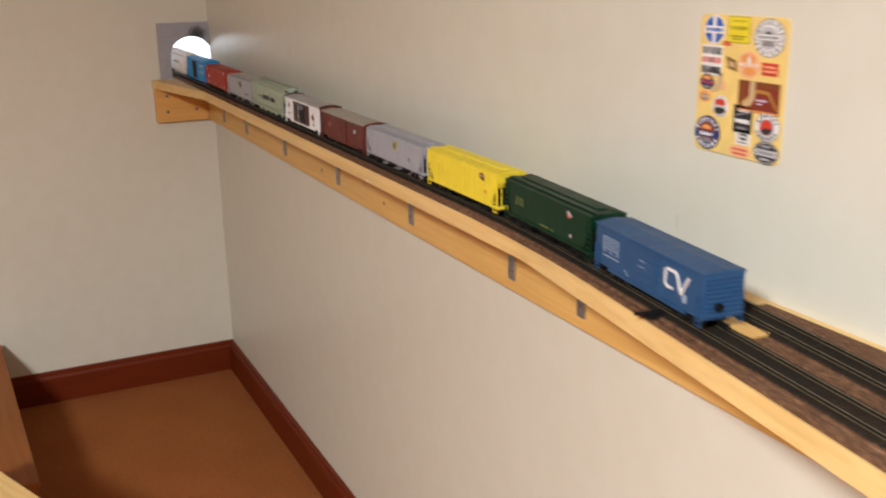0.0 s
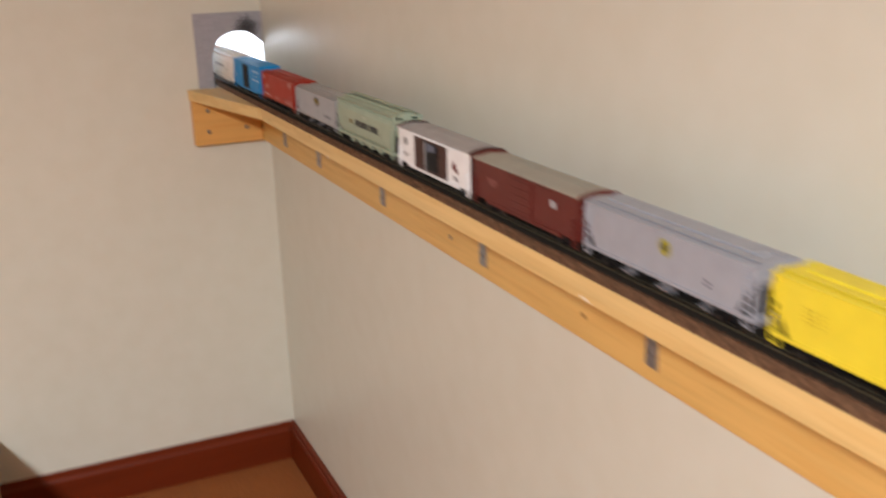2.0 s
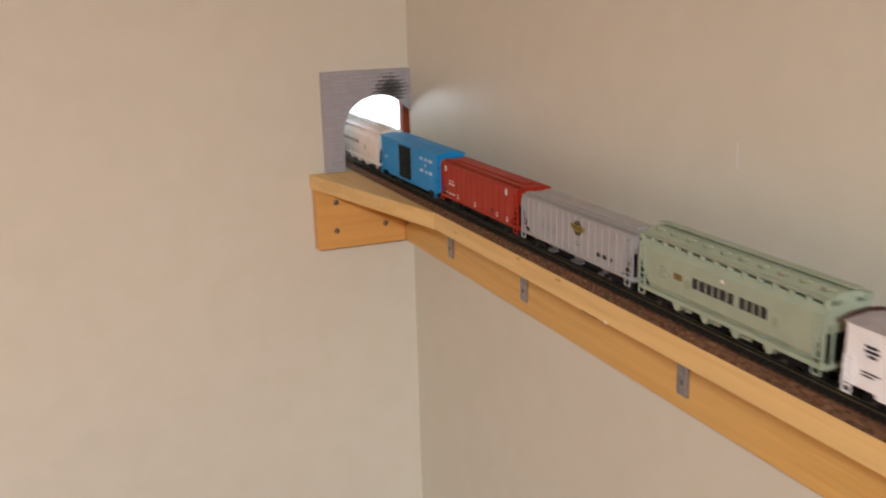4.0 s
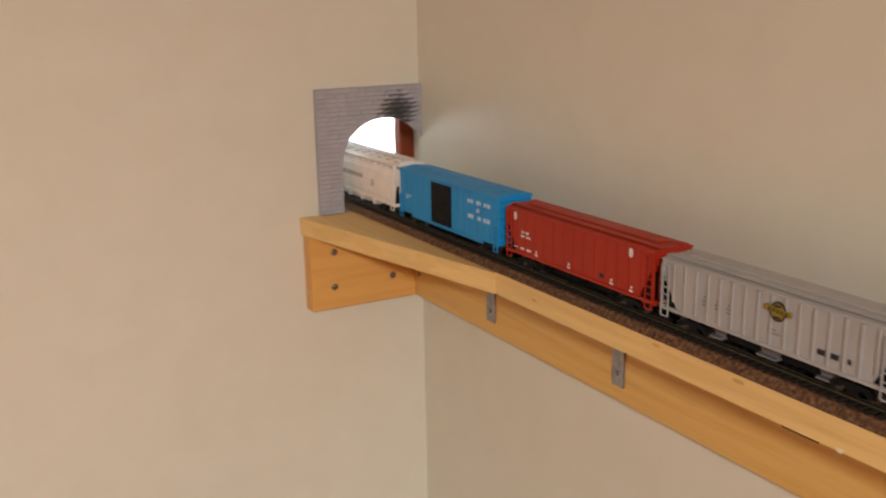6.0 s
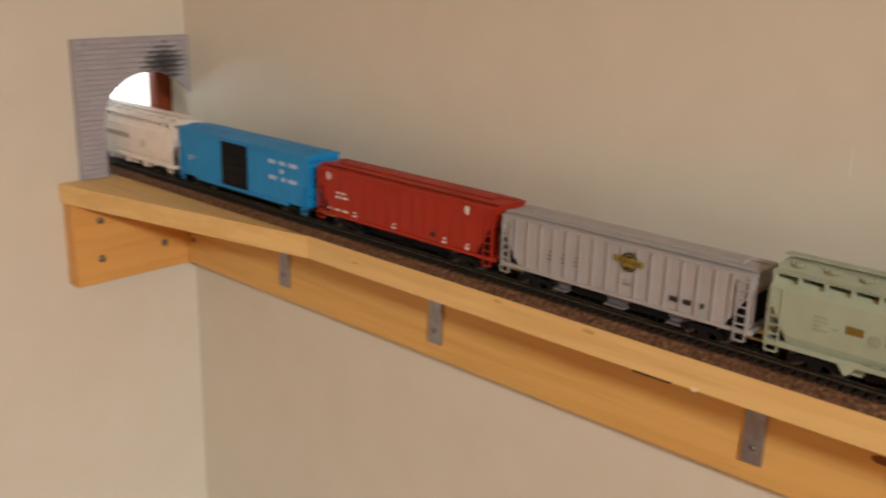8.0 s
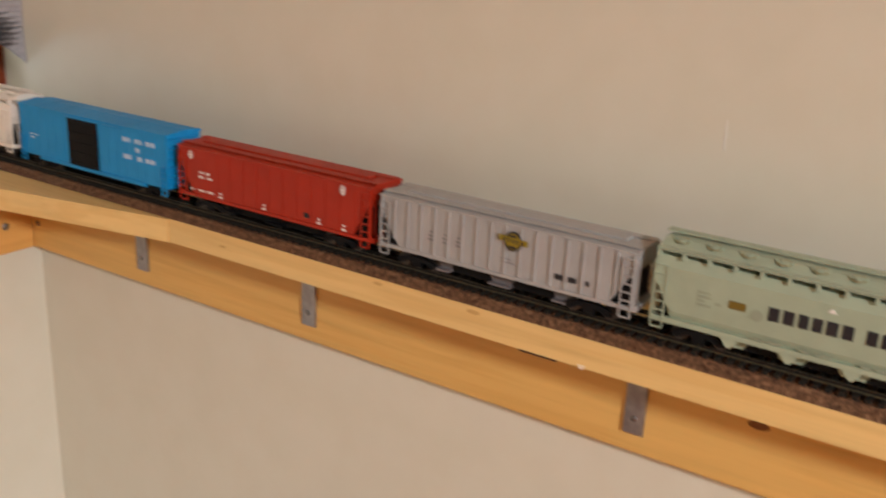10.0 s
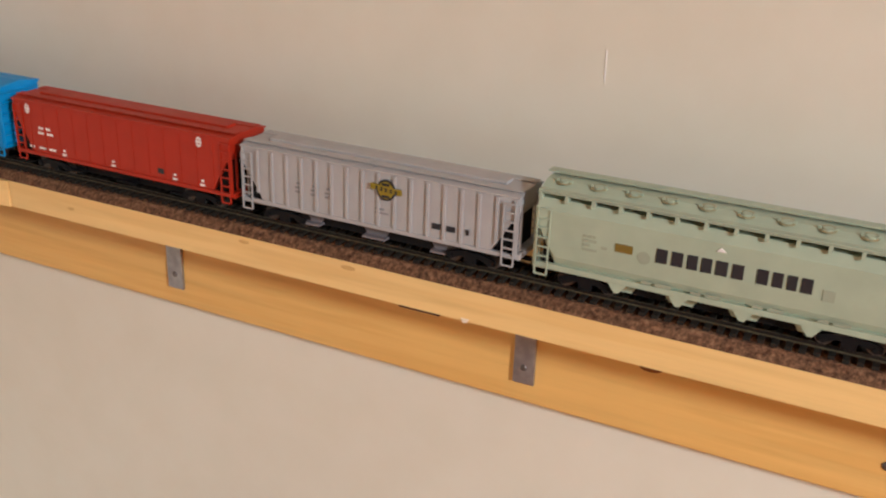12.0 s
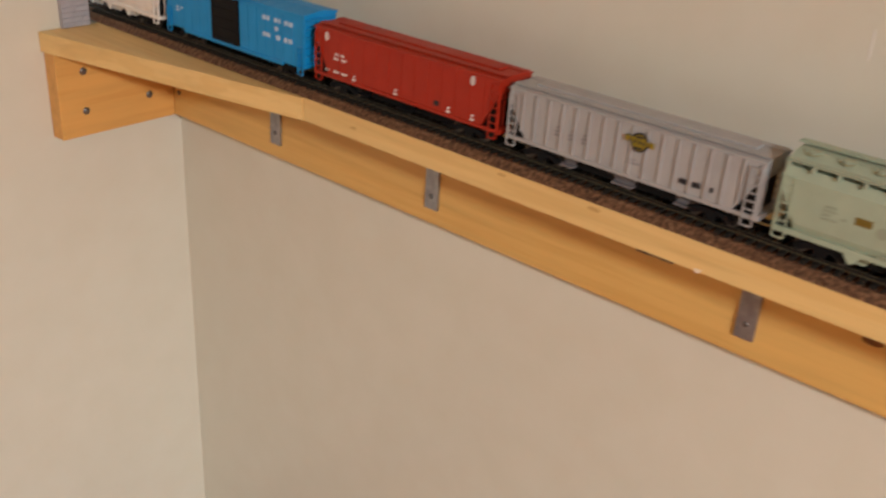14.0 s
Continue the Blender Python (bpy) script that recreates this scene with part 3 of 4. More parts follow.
def centre_flow_hopper(name, label, mid, length, material):
    """Covered hopper with curved sides, a row of eave openings and round hatches."""
    def tall(z):
        return 0.0135 + (z - 0.0135) * 1.20 if z > 0.0135 else z

    c = new_car(name, label, "freight car", mid, length)
    a, b, sill = length / 2 - 0.002, length / 2 - 0.013, 0.0135
    sec = [(-0.0148, sill - 0.001), (-0.0168, sill + 0.004), (-0.0174, 0.024), (-0.0175, 0.031), (-0.0175, 0.0388), (-0.0170, 0.0396), (-0.0150, 0.0436), (-0.0050, 0.0438), (-0.0050, 0.0462), (-0.0134, 0.0466), (-0.0100, 0.0482), (-0.0055, 0.0496), (0.0, 0.0500)]
    sec = [(x, tall(z)) for x, z in sec]
    sec = sec + [(-x, z) for x, z in sec[-2::-1]]
    bm = bmesh.new()
    stations = [-a, -a + 0.006, -b, b, a - 0.006, a]
    rows = []
    for y in stations:
        k = max(0.0, (abs(y) - b) / (a - b))
        rows.append([bm.verts.new((x, y, max(z, sill + k * 0.025))) for x, z in sec])
    for p, q in zip(rows, rows[1:]):
        for i in range(len(sec)):
            j = (i + 1) % len(sec)
            bm.faces.new((p[i], p[j], q[j], q[i]))
    bm.faces.new(rows[0])
    bm.faces.new(rows[-1][::-1])
    bmesh.ops.remove_doubles(bm, verts=bm.verts, dist=1e-6)
    part("body", bm, material, c)
    bm = bmesh.new()
    for s in (-1, 1):
        box(bm, *sorted((s * 0.0150, s * 0.0176)), -a, a, sill - 0.0024, sill + 0.0006)
        for k in (-1, 1):
            box(bm, *sorted((s * 0.0166, s * 0.0176)), k * a - 0.0007, k * a + 0.0007, sill, tall(0.040))
            box(bm, *sorted((s * 0.0100, s * 0.0110)), k * a - 0.0007, k * a + 0.0007, sill, tall(0.040))
    for k in (-1, 1):
        box(bm, -0.0165, 0.0165, k * a - 0.0011, k * a + 0.0011, sill - 0.0024, sill + 0.0006)
    part("side_sill", bm, material, c)
    # shade in the cut-away ends, modelled as black wedges
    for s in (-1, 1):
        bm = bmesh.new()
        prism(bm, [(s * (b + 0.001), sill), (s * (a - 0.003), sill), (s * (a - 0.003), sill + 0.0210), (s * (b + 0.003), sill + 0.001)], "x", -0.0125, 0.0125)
        part("end_shade", bm, BLACK, c)
    for s in (-1, 1):
        bm = bmesh.new()
        box(bm, *sorted((s * 0.0134, s * 0.0178)), -a, a, tall(0.0468), tall(0.0468) + 0.0009)
        box(bm, *sorted((s * 0.0172, s * 0.0178)), -a, a, tall(0.0463), tall(0.0470))
        part("eave_walk", bm, material, c)
        for i in range(14):
            y = -a + 0.0012 + (2 * a - 0.0024) * i / 13
            part("eave_post", box(bmesh.new(), *sorted((s * 0.0138, s * 0.0177)), y - 0.0009, y + 0.0009, tall(0.0432), tall(0.0470)), material, c)
    bm = bmesh.new()
    rod(bm, (0, 0, 0), (0, 0, 0.0009), 0.0030, 16)
    rod(bm, (0, 0, 0.0009), (0, 0, 0.0013), 0.0022, 16)
    for s in (-1, 1):
        box(bm, -0.0007, 0.0007, s * 0.0036 - 0.0007, s * 0.0036 + 0.0007, 0.0, 0.0018)
    me = mesh_of("roof_hatch", bm, material)
    dark = mesh_of("hatch_ring", rod(bmesh.new(), (0, 0, 0.0004), (0, 0, 0.0007), 0.0042, 16), plastic("hatch_brass", (0.30, 0.27, 0.15), 0.5))
    for i in range(10):
        y = -a + 0.010 + (2 * a - 0.020) * i / 9
        h = shared("roof_hatch", me, c, pose(-0.0062, y, tall(0.0491), 0, -9, 0))
        shared("hatch_ring", dark, h)
    part("running_board", box(bmesh.new(), 0.0005, 0.0075, -a - 0.002, a + 0.002, tall(0.0512), tall(0.0512) + 0.0006), material, c)
    lad = ladder_mesh(material, sill - 0.006, tall(0.0390), 8)
    for s in (-1, 1):
        for k in (-1, 1):
            shared("ladder", lad, c, pose(s * 0.0178, k * (a - 0.0042), 0))
    for i in range(4):
        y = (1.5 - i) * 0.0318
        bm = bmesh.new()
        for s in (-1, 1):
            prism(bm, [(y - 0.0060, sill - 0.0015), (y + 0.0060, sill - 0.0015), (y + 0.0012, 0.0056), (y - 0.0012, 0.0056)], "x", s * 0.0085, s * 0.0168)
        prism(bm, [(y - 0.012, sill), (y + 0.012, sill), (y + 0.006, 0.0034), (y - 0.006, 0.0034)], "x", -0.0085, 0.0085)
        part("hopper_outlet", bm, material, c)
    return c


def boxcar(name, label, mid, length, material, roof_mat, door_mat, door=(-0.021, 0.021), end_ribs=7, side_ribs=0, sill=0.0108, eave=0.0465, rim=0.0, end_mat=None):
    """Box car with a sliding door, corrugated ends and a ribbed roof."""
    c = new_car(name, label, "freight car", mid, length)
    a, w = length / 2 - 0.0025, HALF - 0.0006
    part("body", box(bmesh.new(), -w, w, -a, a, sill, eave, bevel=0.0005), material, c)
    bm = bmesh.new()
    for s in (-1, 1):
        box(bm, s * w - 0.0007, s * w + 0.0007, -a * 0.72, a * 0.72, sill - 0.0022, sill + 0.001)
        box(bm, s * w - 0.0006, s * w + 0.0007, -a, a, eave - 0.0012, eave + 0.0002)
    part("side_sill", bm, material, c)
    bm = bmesh.new()
    prism(bm, [(-w - 0.0009, eave), (-w - 0.0009, eave + 0.0009), (0, eave + 0.0030), (w + 0.0009, eave + 0.0009), (w + 0.0009, eave)], "y", -a - 0.0008 - rim, a + 0.0008 + rim)
    for i in range(15):
        y = -a + 0.002 + (2 * a - 0.004) * i / 14
        for s in (-1, 1):
            prism(bm, [(0, eave + 0.0030), (0, eave + 0.00315), (s * (w + 0.0009), eave + 0.00105), (s * (w + 0.0009), eave + 0.0009)], "y", y - 0.0005, y + 0.0005)
    part("roof", bm, roof_mat, c)
    if rim:
        for s in (-1, 1):
            bm = bmesh.new()
            prism(bm, [(-w - 0.0016, eave - 0.0005), (-w - 0.0016, eave + 0.0016), (-w * 0.6, eave + 0.0040), (0, eave + 0.0052), (w * 0.6, eave + 0.0040), (w + 0.0016, eave + 0.0016), (w + 0.0016, eave - 0.0005), (0, eave + 0.0022)], "y", s * (a + 0.0012), s * (a + rim + 0.0012))
            part("end_rim", bm, end_mat or material, c)
    for s in (-1, 1):
        for i in range(end_ribs):
            z = sill + 0.003 + (eave - sill - 0.006) * i / max(1, end_ribs - 1)
            bm = bmesh.new()
            prism(bm, [(s * (a - 0.0002), z - 0.0013), (s * (a + 0.0018), z - 0.0002), (s * (a + 0.0018), z + 0.0004), (s * (a - 0.0002), z + 0.0013)], "x", -w + 0.0012, w - 0.0012)
            part("end_rib", bm, end_mat or material, c)
        if end_mat:
            part("end_panel", box(bmesh.new(), -w + 0.0004, w - 0.0004, *sorted((s * (a - 0.001), s * (a + 0.0003))), sill + 0.0004, eave - 0.0004), end_mat, c)
    d0, d1 = door
    for s in (-1, 1):
        dr = part("door", box(bmesh.new(), *sorted((s * (w - 0.0004), s * (w + 0.0010))), d0, d1, sill + 0.0008, eave - 0.0016), door_mat, c)
        bm = bmesh.new()
        for i in range(5):
            z = sill + 0.004 + i * (eave - sill - 0.009) / 4
            box(bm, *sorted((s * (w + 0.0008), s * (w + 0.0015))), d0 + 0.001, d1 - 0.001, z - 0.0005, z + 0.0005)
        part("door_rib", bm, door_mat, dr)
        for z in (sill + 0.0002, eave - 0.0016):
            part("door_track", box(bmesh.new(), *sorted((s * (w - 0.0002), s * (w + 0.0016))), d0 - 0.030, d1 + 0.004, z - 0.0004, z + 0.0005), material, c)
        for i in range(side_ribs):
            y = -a + 0.003 + (2 * a - 0.006) * i / (side_ribs - 1)
            if d0 - 0.002 < y < d1 + 0.002:
                continue
            part("rib", box(bmesh.new(), *sorted((s * (w - 0.0003), s * (w + 0.0003))), y - 0.0006, y + 0.0006, sill + 0.001, eave - 0.0014), material, c)
    lad = ladder_mesh(material, sill - 0.005, sill + 0.017, 6, 0.0058)
    for s in (-1, 1):
        for k in (-1, 1):
            shared("ladder", lad, c, pose(s * (HALF + 0.0004), k * (a - 0.0040), 0))
    return c


def lettering(c, bm, material, label="small printed lettering", name="lettering"):
    return part(name, bm, material, c, label, kind="stuff" if name == "lettering" else "")


def middle(a, b):
    return (a + b) / 2, abs(a - b)


GREY = plastic("grey_car", (0.37, 0.37, 0.37), 0.45)
GREY_B = plastic("light_grey_car", (0.345, 0.355, 0.395), 0.45)
RED = plastic("oxide_red_car", (0.35, 0.020, 0.005), 0.45)
PALE_GREEN = plastic("pale_green_car", (0.345, 0.415, 0.31), 0.45)
SKY_BLUE = plastic("sky_blue_car", (0.012, 0.265, 0.62), 0.42)
NAVY_BLUE = plastic("blue_car", (0.022, 0.072, 0.172), 0.45)
YELLOW = plastic("yellow_car", (0.80, 0.65, 0.035), 0.45)
GREEN = plastic("dark_green_car", (0.003, 0.027, 0.011), 0.42, amount=0.006, spec=0.2)
BROWN = plastic("brown_car", (0.115, 0.018, 0.013), 0.45)
DOOR_BROWN = plastic("door_brown", (0.052, 0.018, 0.014), 0.45)
CREAM = plastic("cream_car", (0.84, 0.79, 0.72), 0.45)
OFFWHITE = plastic("white_car", (0.86, 0.87, 0.88), 0.45)
ROOFGREY = plastic("zinc_roof", (0.33, 0.31, 0.255), 0.45)
ROOFWHITE = plastic("speckled_grey_roof", (0.37, 0.355, 0.35), 0.5, 0.16)
ORANGE = plastic("orange_car", (0.62, 0.25, 0.09), 0.45)
PURPLE = plastic("purple_print", (0.14, 0.06, 0.22), 0.45)
REDPRINT = plastic("red_print", (0.60, 0.06, 0.03), 0.45)
PIT = plastic("door_gap_black", (0.006, 0.007, 0.010), 0.5, spec=0.15)
SILVER = plastic("silver_print", (0.42, 0.43, 0.45), 0.35)

# grey ribbed hopper with a dark and gold herald
RISE = 1.14
m, n = middle(0.101, -0.083)
# outlets in a darker copy of GREY: the underside shade is painted in
c = covered_hopper("covered_hopper", "light grey ribbed covered hopper car with a gold herald", m, n, GREY, GREY, 18, eave=0.0460, bay_mat=plastic("shaded_grey", (0.17, 0.16, 0.17), 0.5))
bm = bmesh.new()
disc(bm, -0.0108, 0.0300, 0.0060, 0.0062, lift=0.0006, n=18)
lettering(c, bm, DARK, "round dark herald", "herald")
bm = bmesh.new()
prism(bm, [(-0.0206, 0.0352), (-0.0010, 0.0366), (-0.0010, 0.0398), (-0.0206, 0.0384)], "x", -HALF - 0.0010, -HALF + 0.0002)
disc(bm, -0.0108, 0.0300, 0.0049, 0.0051, lift=0.0008, n=18)
lettering(c, bm, GOLD, "gold herald band", "herald_band")
bm = bmesh.new()
for z in (0.0304, 0.0293):
    for i in range(5):
        mark(bm, -0.0182 + i * 0.0031, -0.0164 + i * 0.0031, z - 0.0003 + i * 0.0002, z + 0.0004 + i * 0.0002, lift=0.0012)
for z in (0.0330, 0.0268):
    mark(bm, -0.0132, -0.0084, z - 0.0006, z + 0.0006, lift=0.0012)
lettering(c, bm, DARK)
bm = bmesh.new()
w = -HALF + 0.0008
for y in (0.0305, 0.0405, 0.0515):
    lines(bm, y, 0.0245, [[(0.0012, 0.0018)], [(0, 0.0042)], [(0, 0.0038)]], w)
lines(bm, -0.0030, 0.0195, [[(0, 0.006)], [(0, 0.009)]], w, 0.0008)
lettering(c, bm, plastic("grey_print", (0.24, 0.235, 0.24), 0.5))
bm = bmesh.new()
for y in (-0.0423, -0.0513):
    mark(bm, y - 0.0026, y + 0.0026, 0.0150, 0.0178, w)
mark(bm, -0.0622, -0.0604, 0.0152, 0.0178, w)
lettering(c, bm, DARK)

# red hopper
RISE = 1.2
m, n = middle(0.292, 0.105)
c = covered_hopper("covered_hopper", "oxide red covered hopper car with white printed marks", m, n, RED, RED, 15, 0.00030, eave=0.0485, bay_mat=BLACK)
bm = bmesh.new()
for y in (0.0782, -0.0678):
    for i in range(8):
        disc(bm, y + 0.0016 * math.cos(i * 0.785), 0.0347 + 0.0022 * math.sin(i * 0.785), 0.00065, 0.0008, n=6)
    mark(bm, y - 0.0010, y + 0.0010, 0.0340, 0.0354)
w = -HALF + 0.0003
lines(bm, 0.0695, 0.0252, [[(0, 0.0016), (0.0026, 0.0016), (0.0065, 0.0016), (0.0088, 0.0014)], [(-0.001, 0.0014), (0.001, 0.0014), (0.003, 0.0014), (0.0072, 0.0012), (0.0092, 0.0014), (0.0112, 0.0012)]], w, 0.0014, 0.0014)
lines(bm, 0.0800, 0.0135, [[(0, 0.004), (0.009, 0.007), (0.018, 0.006)]], w)
for y in (0.0500, 0.0065, -0.0450, -0.0670):
    lines(bm, y, 0.0145, [[(0.001, 0.002)], [(0, 0.0035)]], w)
lettering(c, bm, WHITE, "small white printed marks")
bm = bmesh.new()
mark(bm, -0.0385, -0.0332, 0.0130, 0.0158, w)
lettering(c, bm, DARK)

# pale green curved hopper
RISE = 1.14
m, n = middle(-0.090, -0.281)
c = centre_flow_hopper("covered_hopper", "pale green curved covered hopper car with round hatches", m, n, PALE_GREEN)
y = 0.0292
for k in (0.0087, 0.0089, 0.0079, 0.0079, 0.0089, 0.0085, None, 0.0082, 0.0076, 0.0072, 0.0082):
    if k is None:
        y -= 0.0042
        continue
    k *= 0.88
    bm = box(bmesh.new(), -0.0179, -0.0174, y - k * 0.74, y, 0.0274, 0.0350, bevel=0.0002)
    lettering(c, bm, DARK, "plain black bar the size of a letter", "letter_bar")
    y -= k
bm = bmesh.new()
mark(bm, 0.0412, 0.0502, 0.0230, 0.0268, -0.0176)
lettering(c, bm, plastic("bronze_plate", (0.17, 0.115, 0.018), 0.5, amount=0.004), "bronze label", "plate")
bm = bmesh.new()
lines(bm, 0.0675, 0.0280, [[(0, 0.002), (0.0025, 0.002), (0.005, 0.0016)], [(0, 0.0072)], [(0, 0.0040), (0.010, 0.003)], [(0, 0.0078)]], -0.0175, 0.0012, 0.0009)
for y in (0.035, 0.01, -0.02, -0.05):
    lines(bm, y, 0.0118, [[(0, 0.005), (0.007, 0.008)]], -0.0178, 0.0012)
disc(bm, 0.0352, 0.0225, 0.0034, 0.0034, -0.0174, 0.0003)
mark(bm, -0.0556, -0.0500, 0.0200, 0.0250, -0.0174, 0.0003)
lettering(c, bm, FADED, "faint grey printed marks")
bm = bmesh.new()
prism(bm, [(-0.0042, 0.0398), (0.0004, 0.0398), (-0.0018, 0.0418)], "x", -0.0182, -0.017)
lettering(c, bm, WHITE, "small white triangle", "marker")

# sky blue box car
RISE = 1.18
m, n = middle(0.491, 0.301)
c = boxcar("boxcar", "sky blue box car with a black sliding door", m, n, SKY_BLUE, SKY_BLUE, BLACK, (-0.0110, 0.0260), 6, 17, eave=0.0530)
bm = bmesh.new()
lines(bm, -0.042, 0.0365, [[(0, 0.004), (0.0055, 0.003), (0.0145, 0.004), (0.0200, 0.002), (0.0270, 0.004), (0.0325, 0.0045)], [(0.0150, 0.004)], [(0, 0.0040), (0.0050, 0.0040), (0.0165, 0.005), (0.0265, 0.004), (0.0320, 0.0045)]], -HALF + 0.0002, 0.0030, 0.0028)
lines(bm, 0.078, 0.0235, [[(0, 0.004), (0.007, 0.003)], [(0, 0.005)]], -HALF + 0.0002)
lettering(c, bm, plastic("pale_blue_print", (0.45, 0.60, 0.78), 0.5), "small white printed marks")

# cream hopper at the tunnel, and the car behind it
RISE = 1.14
m, n = middle(0.702, 0.500)
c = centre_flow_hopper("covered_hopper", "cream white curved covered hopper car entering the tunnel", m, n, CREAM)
bm = bmesh.new()
for i in range(8):
    lines(bm, 0.046 - i * 0.0088, 0.0285, [[(0, 0.0030), (0.0042, 0.0022)]], -0.0176, 0.0042)
lettering(c, bm, plastic("brown_print", (0.36, 0.31, 0.27), 0.5))
bm = bmesh.new()
lines(bm, -0.045, 0.026, [[(0, 0.004)], [(0, 0.007)], [(0, 0.005)]], -0.0176)
lettering(c, bm, FADED)
m, n = middle(0.900, 0.710)
c = boxcar("boxcar", "cream and orange box car with a purple door", m, n, CREAM, ORANGE, PURPLE, (-0.02, 0.02), 6, 0, eave=0.0510)

# white box car with brown doors
RISE = 1.0
m, n = middle(-0.292, -0.472)
c = boxcar("boxcar", "white box car with brown doors and a dark doorway", m, n, OFFWHITE, ROOFWHITE, DOOR_BROWN, (-0.036, 0.042), 6, 0, rim=0.0012, end_mat=DOOR_BROWN)
# flat black plate paints in the darkness inside the doorway
bm = bmesh.new()
mark(bm, -0.017, 0.013, 0.0105, 0.0380, -HALF - 0.0008)
lettering(c, bm, PIT, "open dark doorway", "doorway")
bm = bmesh.new()
mark(bm, 0.0122, 0.0148, 0.0095, 0.0380, -HALF - 0.0010)
lettering(c, bm, SILVER, "silver door post", "door_post")
# bluish glare across the doorway, painted on as a paler patch
bm = bmesh.new()
prism(bm, [(-0.0110, 0.0350), (0.0090, 0.0330), (0.0090, 0.0415), (-0.0110, 0.0410)], "x", -HALF - 0.0013, -HALF - 0.0002)
lettering(c, bm, plastic("steel_blue_glare", (0.11, 0.13, 0.19), 0.4), "bluish glare painted in the doorway", "door_glare")
bm = bmesh.new()
prism(bm, [(-0.0485, 0.0285), (-0.0535, 0.0340), (-0.0560, 0.0300), (-0.0610, 0.0245), (-0.0600, 0.0230), (-0.0540, 0.0245)], "x", -HALF - 0.0004, -HALF + 0.0008)
lettering(c, bm, BROWN, "dark red emblem", "emblem")
bm = bmesh.new()
lines(bm, 0.073, 0.0335, [[(0, 0.009)], [(0, 0.010)], [(0.002, 0.006)]], -HALF + 0.0004, 0.0016)
lines(bm, 0.074, 0.0180, [[(0, 0.012)], [(0, 0.008)]], -HALF + 0.0004, 0.0009)
lines(bm, -0.052, 0.0150, [[(0, 0.006)], [(0, 0.009)]], -HALF + 0.0004)
lettering(c, bm, DARK)

# brown box car
m, n = middle(-0.475, -0.658)
c = boxcar("boxcar", "dark brown box car with a dull zinc roof", m, n, BROWN, ROOFGREY, BROWN, (-0.018, 0.018), 6, 0, rim=0.0020, eave=0.0448)
bm = bmesh.new()
mark(bm, -0.056, -0.049, 0.026, 0.0315)
lettering(c, bm, SILVER, "faded square emblem", "emblem")
bm = bmesh.new()
lines(bm, 0.060, 0.0280, [[(0, 0.016)], [(0.002, 0.014)], [(0.004, 0.01)]])
lettering(c, bm, plastic("pink_print", (0.30, 0.12, 0.10), 0.5))

# second grey hopper
RISE = 1.16
m, n = middle(-0.663, -0.848)
# outlets again darker than the body, with the shade under it painted in
c = covered_hopper("covered_hopper", "pale grey smooth sided covered hopper car", m, n, GREY_B, GREY_B, 6, 0.0003, eave=0.0448, bay_mat=plastic("shaded_light_grey", (0.22, 0.215, 0.23), 0.5))
bm = bmesh.new()
disc(bm, -0.0060, 0.0285, 0.0060, 0.0062, n=7)
lettering(c, bm, plastic("gold_green_print", (0.34, 0.30, 0.02), 0.5), "gold green herald", "herald")
bm = bmesh.new()
for z in (0.0266, 0.0290):
    mark(bm, -0.0096, -0.0028, z + 0.0005, z + 0.0013, lift=0.0006)
disc(bm, -0.0054, 0.0288, 0.0017, 0.0014, lift=0.0006, n=7)
lines(bm, -0.048, 0.020, [[(0, 0.003)], [(0, 0.003)]])
lettering(c, bm, DARK)

# yellow hopper
RISE = 1.14
m, n = middle(-0.858, -1.033)
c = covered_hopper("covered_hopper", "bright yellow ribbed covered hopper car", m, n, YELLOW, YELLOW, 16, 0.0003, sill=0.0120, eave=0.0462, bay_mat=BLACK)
bm = bmesh.new()
prism(bm, [(-0.0575, 0.0350), (-0.0475, 0.0370), (-0.0480, 0.0425), (-0.0530, 0.0436), (-0.0575, 0.0405)], "x", -HALF - 0.0003, -HALF + 0.0006)
lettering(c, bm, plastic("maroon_print", (0.10, 0.025, 0.012), 0.5), "dark maroon emblem", "emblem")
bm = bmesh.new()
prism(bm, [(-0.0595, 0.0386), (-0.0460, 0.0400), (-0.0460, 0.0413), (-0.0595, 0.0400)], "x", -HALF - 0.0006, -HALF + 0.0006)
lettering(c, bm, plastic("pale_pink_print", (0.50, 0.30, 0.20), 0.5), "pale emblem band", "emblem_stripe")
bm = bmesh.new()
mark(bm, -0.062, -0.059, 0.017, 0.020)
lettering(c, bm, REDPRINT, "red emblem band", "emblem_band")
bm = bmesh.new()
lines(bm, 0.060, 0.028, [[(0, 0.0014), (0.0022, 0.001), (0.006, 0.0015), (0.0084, 0.001), (0.012, 0.0014)]] * 4, -HALF + 0.0006, 0.0012)
lettering(c, bm, plastic("ochre_print", (0.50, 0.34, 0.02), 0.5))

# dark green hopper
RISE = 1.15
m, n = middle(-1.049, -1.227)
c = covered_hopper("covered_hopper", "dark green covered hopper car with small emblems", m, n, GREEN, GREEN, 12, 0.00008, eave=0.0462, bay_mat=BLACK)
bm = bmesh.new()
prism(bm, [(-0.0440, 0.0415), (-0.0458, 0.0434), (-0.0520, 0.0396), (-0.0502, 0.0376)], "x", -HALF - 0.0005, -HALF + 0.0004)
disc(bm, -0.0455, 0.0318, 0.0014, 0.0012, n=7)
mark(bm, -0.0520, -0.0490, 0.0145, 0.0170)
lettering(c, bm, plastic("pale_emblem", (0.50, 0.42, 0.42), 0.5), "pale emblem", "emblem")
bm = bmesh.new()
